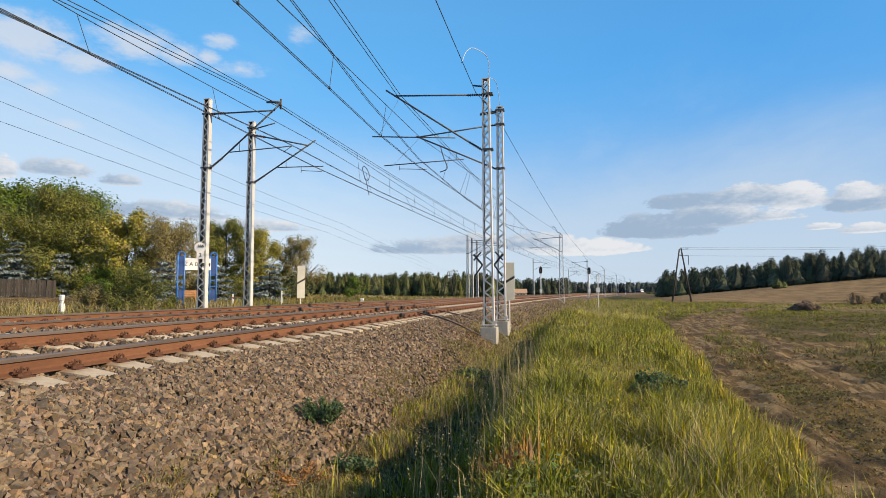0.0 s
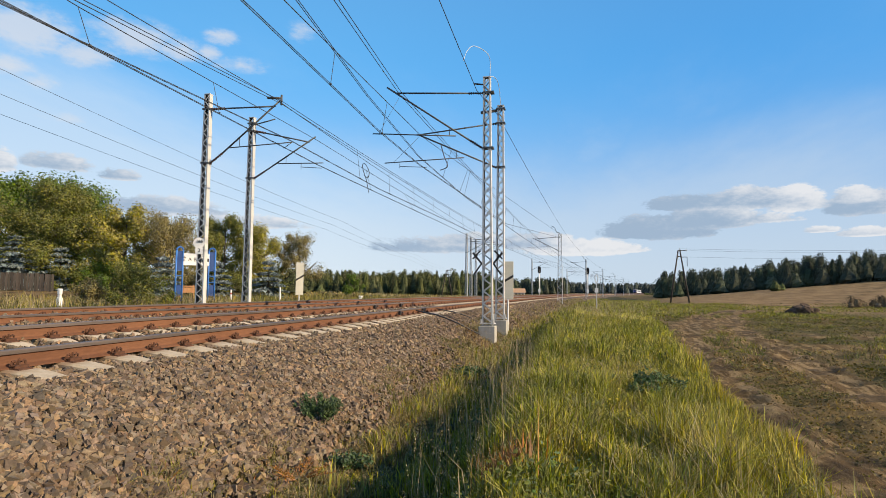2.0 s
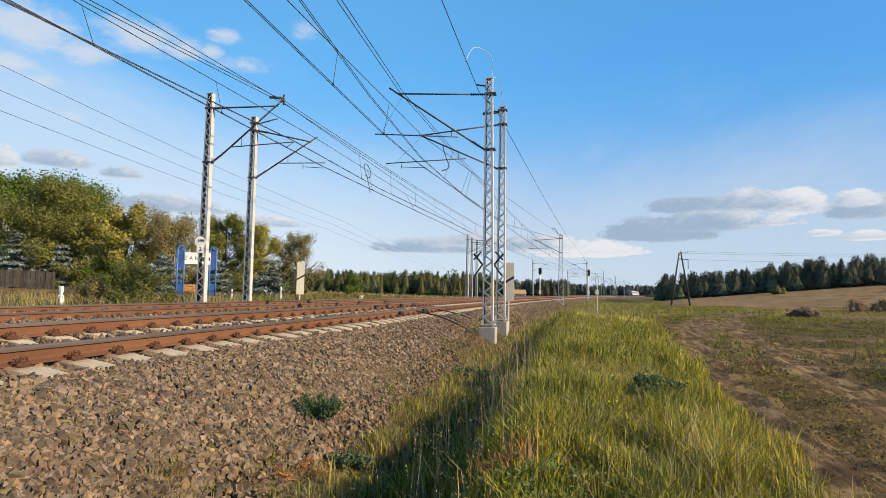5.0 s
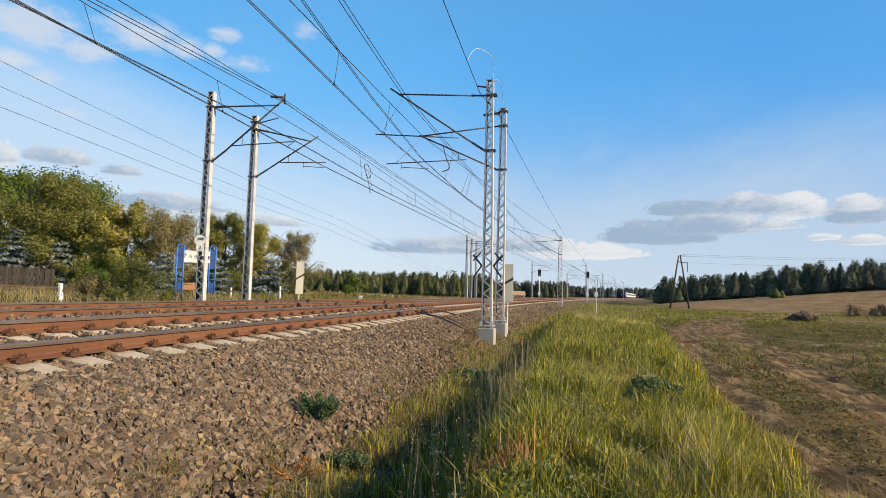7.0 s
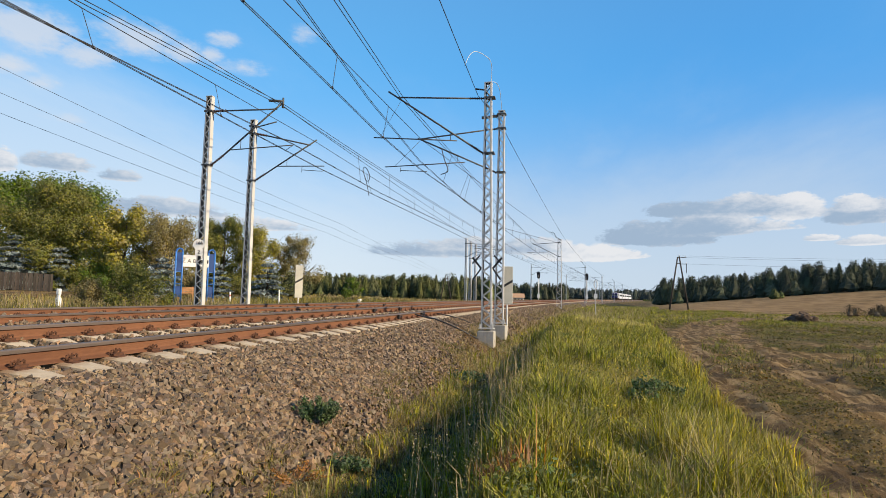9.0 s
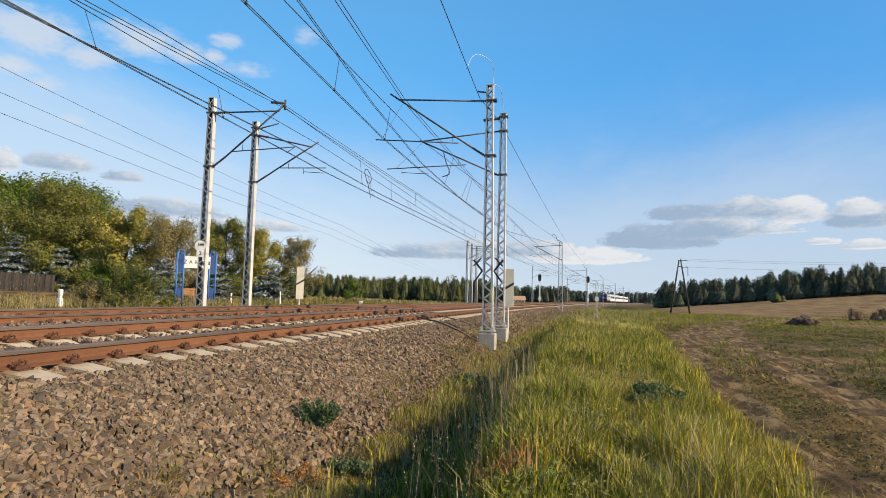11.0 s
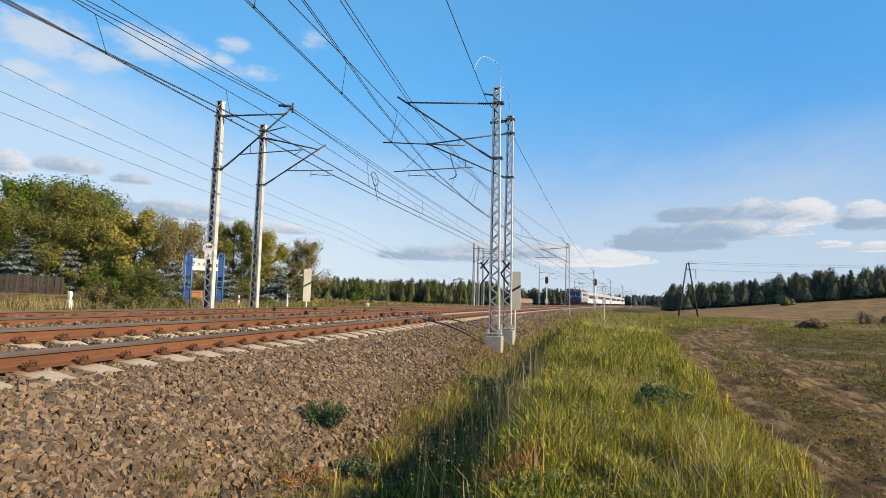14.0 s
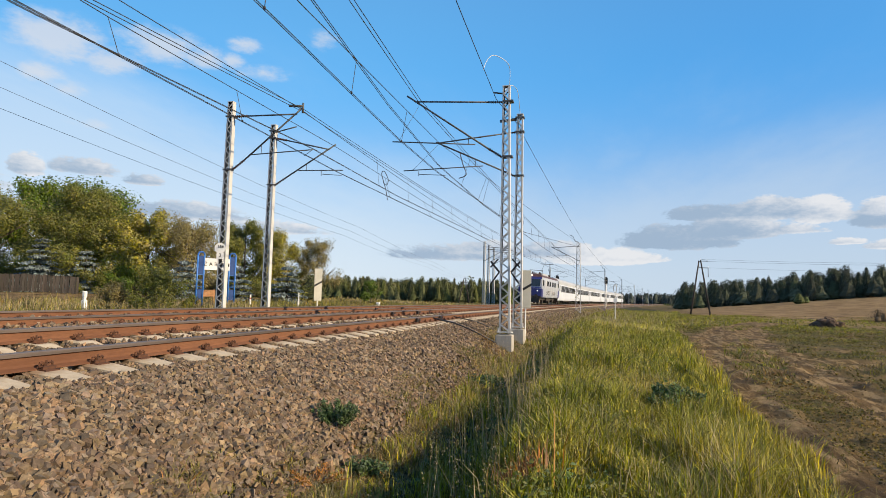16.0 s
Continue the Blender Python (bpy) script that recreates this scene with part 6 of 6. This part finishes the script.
def locomotive():
    t = thing("locomotive", "electric locomotive with violet-blue cab front and pale grey sides", "locomotive", "train")
    L = 15.8
    lo = ((1.38, 0.95), (1.46, 1.15), (1.46, 2.02))
    hi = ((1.462, 2.02), (1.46, 2.3), (1.45, 3.0), (1.36, 3.45), (1.12, 3.72), (0.6, 3.84))
    roof = hi[3:]
    part("lower_body", hull(lo, L, (0.15, 0.06, 0.0)), M["loco_white"], t, "pale grey lower body")
    part("upper_body", hull(hi[:4], L, (0.0, 0.02, 0.34, 0.62)), M["loco_white"], t, "pale grey upper body")
    part("roof", hull(((1.365, 3.45), (1.12, 3.72), (0.6, 3.84)), L, (0.615, 0.85, 1.1)), M["loco_roof"], t, "dark maroon roof")
    for s in (-1, 1):
        # cab front: dark blue mask with two panes
        bm = bmesh.new()
        v = [bm.verts.new(c_) for c_ in ((-1.40, s * (L / 2 + 0.012), 2.04), (1.40, s * (L / 2 + 0.012), 2.04), (1.40, s * (L / 2 - 0.32), 3.0), (1.28, s * (L / 2 - 0.6), 3.45), (-1.28, s * (L / 2 - 0.6), 3.45), (-1.40, s * (L / 2 - 0.32), 3.0))]
        bm.faces.new(v if s < 0 else v[::-1])
        g = bmesh.ops.extrude_face_region(bm, geom=bm.faces[:])
        bmesh.ops.translate(bm, verts=[e for e in g["geom"] if isinstance(e, bmesh.types.BMVert)], vec=(0, s * 0.03, 0))
        bmesh.ops.recalc_face_normals(bm, faces=bm.faces)
        part("front_panel", boxed((0, s * (L / 2 - 0.03), 1.5, 2.86, 0.16, 1.02), (0, s * (L / 2 - 0.55), 1.5, 2.945, 1.1, 1.02), bevel=0.01), M["loco_blue"], t, "violet-blue lower front")
        mask_ = part("cab_front", bm, M["loco_blue"], t, "dark violet-blue cab front")
        tilt = Matrix.Rotation(radians(19.5) * s, 4, "X")
        for x in (-0.66, 0.66):
            bm = bmesh.new()
            box(bm, x, s * (L / 2 - 0.16), 2.72, 1.12, 0.06, 0.92, 0.02, tilt)
            part("windscreen", bm, M["glass"], mask_, "dark windscreen pane")
        for x in (-0.95, 0.95):
            part("headlamp", tubes(((x, s * (L / 2 - 0.02), 1.72), (x, s * (L / 2 + 0.09), 1.72), 0.05), seg=16), M["lamp"], t, "lit headlamp")
        part("top_headlamp", tubes(((0, s * (L / 2 - 0.75), 3.62), (0, s * (L / 2 - 0.55), 3.62), 0.075), seg=16), M["lamp"], t, "lit roof headlamp")
        part("snowplough", boxed((0, s * (L / 2 + 0.12), 0.55, 2.5, 0.12, 0.55), (0, s * (L / 2 - 0.1), 0.95, 2.8, 0.4, 0.3), bevel=0.02), M["bogie"], t)
        part("white_stripe", boxed((0, s * (L / 2 + 0.035), 1.98, 2.75, 0.02, 0.07)), M["white"], t)
        for k in (-1, 1):
            part("cab_window", boxed((k * 1.462, s * 6.9, 2.75, 0.03, 0.75, 0.7)), M["glass"], t)
            part("cab_door", boxed((k * 1.464, s * 5.8, 2.1, 0.02, 0.62, 1.9), bevel=0.006), M["loco_white"], t)
            for i in range(2):
                part("side_window", boxed((k * 1.462, s * (1.2 + 2.1 * i), 2.75, 0.03, 1.3, 0.62)), M["glass"], t)
            part("vent_grille", boxed(*[(k * 1.466, s * 2.4, 1.3 + 0.08 * j, 0.02, 3.4, 0.03) for j in range(7)]), M["bogie"], t)
        bogie_parts(t, s * 4.4, 3.05, 0.6, 0.95)
    part("underframe_boxes", boxed((0.9, 0, 0.75, 0.5, 3.2, 0.55), (-0.9, 0, 0.75, 0.5, 3.2, 0.55), bevel=0.03), M["bogie"], t)
    part("roof_equipment", boxed((0, 0, 3.95, 1.1, 5.0, 0.28), (0.3, 3.0, 3.95, 0.5, 1.0, 0.3), bevel=0.04), M["coach_grey"], t)
    part("roof_insulators", tubes(*[((x, y, 3.8), (x, y, 4.15), 0.07) for x in (-0.45, 0.45) for y in (-4.4, 4.4, 3.4, -3.4)]), M["insul"], t)
    bm = bmesh.new()
    for x in (-0.5, 0.5):
        tube(bm, (x, -4.4, 4.15), (x * 0.9, -2.9, 4.85), 0.03)
        tube(bm, (x * 0.9, -2.9, 4.85), (x * 0.8, -4.3, 5.7), 0.025)
    tube(bm, (-0.85, -4.3, 5.72), (0.85, -4.3, 5.72), 0.03)
    tube(bm, (-0.85, -4.6, 5.72), (0.85, -4.6, 5.72), 0.03)
    part("raised_pantograph", bm, M["tube"], t, "raised dark pantograph")
    part("folded_pantograph", tubes(((-0.5, 4.4, 4.15), (-0.5, 2.9, 4.3), 0.03), ((0.5, 4.4, 4.15), (0.5, 2.9, 4.3), 0.03), ((-0.85, 4.3, 4.38), (0.85, 4.3, 4.38), 0.03)), M["tube"], t)
    buffers(t, L)
    return t, L + 0.95


def coach():
    t = thing("passenger_coach", "white long-distance passenger coach with a grey roof", "passenger coach", "train")
    L = 25.9
    part("body", hull(((1.36, 0.62), (1.41, 0.95), (1.412, 2.9), (1.40, 3.05)), L), M["coach_white"], t, "white coach body")
    part("roof", hull(((1.402, 3.05), (1.30, 3.5), (1.0, 3.8), (0.5, 3.97), (0.05, 4.02)), L), M["coach_grey"], t, "grey curved roof")
    pane = boxed((0, 0, 0, 0.03, 1.35, 0.92), bevel=0.01)
    me = bpy.data.meshes.new("window")
    pane.to_mesh(me)
    pane.free()
    for s in (-1, 1):
        part("window_band", boxed((s * 1.408, 0, 2.42, 0.02, 21.5, 1.05)), M["coach_band"], t, "grey window band")
        for i in range(11):
            put("window", me, M["glass"], t, at=Matrix.Translation((s * 1.415, -9.3 + 1.86 * i, 2.42)))
        for e in (-1, 1):
            d = part("door", boxed((s * 1.413, e * 12.0, 2.0, 0.03, 0.85, 2.1), bevel=0.01), M["coach_white"], t)
            part("door_window", boxed((s * 1.428, e * 12.0, 2.45, 0.02, 0.5, 0.8)), M["glass"], d)
        part("skirt", boxed((s * 1.2, 0, 0.75, 0.1, 11.0, 0.6), bevel=0.02), M["bogie"], t)
    for e in (-1, 1):
        bogie_parts(t, e * 9.5, 2.5, 0.46)
        part("gangway_bellows", boxed((0, e * (L / 2 + 0.15), 2.1, 1.4, 0.3, 2.3), bevel=0.05), M["bogie"], t)
    for i in range(5):
        part("roof_vent", boxed((0, -8 + 4 * i, 4.04, 0.6, 0.8, 0.1), bevel=0.03), M["coach_grey"], t)
    buffers(t, L)
    return t, L + 0.55


LOCO, LOCO_L = locomotive()
COACH, COACH_L = coach()
COACHES = [COACH] + [copy_thing(COACH, Matrix.Identity(4)) for _ in range(5)]

# ---- stones of the ballast ----
BLOCK_V = np.array([(a, b, c_) for c_ in (-1, 1) for a, b in ((-1, -1), (1, -1), (1, 1), (-1, 1))], float) * 0.72
BLOCK_F = np.array([(0, 2, 1), (0, 3, 2), (4, 5, 6), (4, 6, 7), (0, 1, 5), (0, 5, 4), (1, 2, 6), (1, 6, 5), (2, 3, 7), (2, 7, 6), (3, 0, 4), (3, 4, 7)])


def stone_field(x, y, z, size, seed):
    """Angular stones: broken, squashed and turned blocks."""
    r = np.random.default_rng(seed)
    n = len(x)
    k = len(BLOCK_V)
    v = np.tile(BLOCK_V, (n, 1, 1)) * r.uniform(0.5, 1.25, (n, k, 3))
    v *= (size * r.uniform(0.5, 1.3, (n, 1)) * r.uniform(0.5, 1.2, (n, 3)))[:, None, :]
    q = r.normal(0, 1, (n, 4))
    q /= np.linalg.norm(q, axis=1)[:, None]
    w0, a, b, c_ = q.T
    R = np.stack([1 - 2 * (b * b + c_ * c_), 2 * (a * b - w0 * c_), 2 * (a * c_ + w0 * b), 2 * (a * b + w0 * c_), 1 - 2 * (a * a + c_ * c_), 2 * (b * c_ - w0 * a),
                  2 * (a * c_ - w0 * b), 2 * (b * c_ + w0 * a), 1 - 2 * (a * a + b * b)], 1).reshape(n, 3, 3)
    v = np.einsum("nij,nkj->nki", R, v) + np.stack([x, y, z], 1)[:, None, :]
    return v.reshape(-1, 3), (BLOCK_F[None] + np.arange(n)[:, None, None] * k).reshape(-1, 3)


def stones_at(n, u0, u1, y0, y1, seed, power=1.0, sink=0.0):
    r = np.random.default_rng(seed)
    y = y0 + (y1 - y0) * r.uniform(0, 1, n) ** power
    u = r.uniform(u0, u1, n)
    x = u + np.array([cx(v) for v in y])
    # fewer loose stones where growth covers the foot
    ok = np.array([a < lerp_table(TOE, b) + 0.1 or c_ < 0.3 for a, b, c_ in zip(u, y, r.uniform(0, 1, n))])
    x, y, u, n = x[ok], y[ok], u[ok], int(ok.sum())
    return x, y, np.array([ballast_z(a) for a in u]) + r.uniform(-0.03, 0.022, n) - sink


def stuff_stones(args, size, seed, label):
    me = raw("ballast_stones", *stone_field(*args, size, seed))
    tagged(put("ballast_stones", me, M["stone"], ballast, label), kind="stuff")


stuff_stones(stones_at(20000, 1.3, 3.7, 1.6, 5.4, 61), 0.039, 71, "crushed stones of the near shoulder")
stuff_stones(stones_at(22000, 1.3, 3.7, 5.4, 10, 67), 0.04, 77, "crushed stones of the shoulder further on")
stuff_stones(stones_at(9000, 1.36, 3.0, 26, 75, 66, 1.3), 0.075, 76, "crushed stones of the distant shoulder")
stuff_stones(stones_at(17000, 1.36, 3.4, 10, 26, 62, 1.2), 0.045, 72, "crushed stones of the farther shoulder")
stuff_stones(stones_at(11000, -8.2, -1.4, 5, 40, 64, 1.2, -0.012), 0.045, 74, "crushed stones between the tracks")


def between_sleepers(args):
    x, y, z = args
    ok = np.abs((y - 4.52 + 0.3) % 0.6 - 0.3) > 0.15
    return x[ok], y[ok], z[ok]


stuff_stones(between_sleepers(stones_at(14000, -1.4, 0.70, 2, 26, 63, 1.2, -0.012)), 0.038, 73, "crushed stones between the sleepers")
stuff_stones(between_sleepers(stones_at(6500, 0.80, 1.40, 2, 24, 68, 1.2, 0.03)), 0.036, 78, "crushed stones packed between the sleeper ends")
SHAPES = []
for k in range(12):
    V_, F_ = stone_field(np.zeros(1), np.zeros(1), np.zeros(1), 0.043, 200 + k)
    SHAPES.append(raw("stone", V_, F_))
xs_, ys_, zs_ = stones_at(290, 1.5, 3.2, 2.4, 6.5, 65)
for k, (a, b, c_) in enumerate(zip(xs_, ys_, zs_)):
    put("stone", SHAPES[k % 12], M["stone_piece"], ballast, at=Matrix.Translation((a, b, c_ + 0.012)) @ Matrix.Rotation(k * 1.7, 4, "Z"))


def clods():
    """Crumbs of soil along the wheel tracks and on the bare field."""
    def bare(u, x, y):
        return rut_gap(x, y) < 0.7 + 0.4 * noise.noise((x, y, 3)) or (u > 10.5 and noise.noise((x * 0.25, y * 0.22, 5)) > 0.0)
    x, y, z = sown(15000, 7.4, 22, 3, 44, 121, bare, 1.3)
    me = raw("soil_crumbs", *stone_field(x, y, z + 0.014, 0.017, 122))
    tagged(put("soil_crumbs", me, M["soil"]), "crumbs of brown soil on the field track", "soil", kind="stuff")


clods()


# ---- what moves: the train ----
def car_pose(y_mid, base):
    """Pose of a car on the farther track, by its two bogies; it runs towards -y."""
    def on(y):
        h = heading(y)
        o = far_off(y)
        return Vector((cx(y) + o * math.cos(h), y - o * math.sin(h), 0.22))
    a, b = on(y_mid - base / 2), on(y_mid + base / 2)
    d = a - b
    return Matrix.Translation((a + b) / 2) @ Matrix.Rotation(math.atan2(-d.x, d.y), 4, "Z") @ Matrix.Rotation(-cant(y_mid) * 0.9, 4, "Y")


def motions():
    front0, speed = 71.5, 37.0
    times = [0.5 * i for i in range(33)]
    for k, car in enumerate([LOCO] + COACHES):
        back = LOCO_L / 2 if k == 0 else LOCO_L + COACH_L * (k - 0.5)
        rows = []
        for t in times:
            y = front0 + speed * (16.0 - t)
            # distance along the line, measured in y
            slope = 0.5 * (math.tan(heading(y)) + math.tan(heading(y + back)))
            rows.append((t, car_pose(y + back / math.sqrt(1 + slope * slope), 8.8 if k == 0 else 19.0)))
        walk(car, rows)


motions()
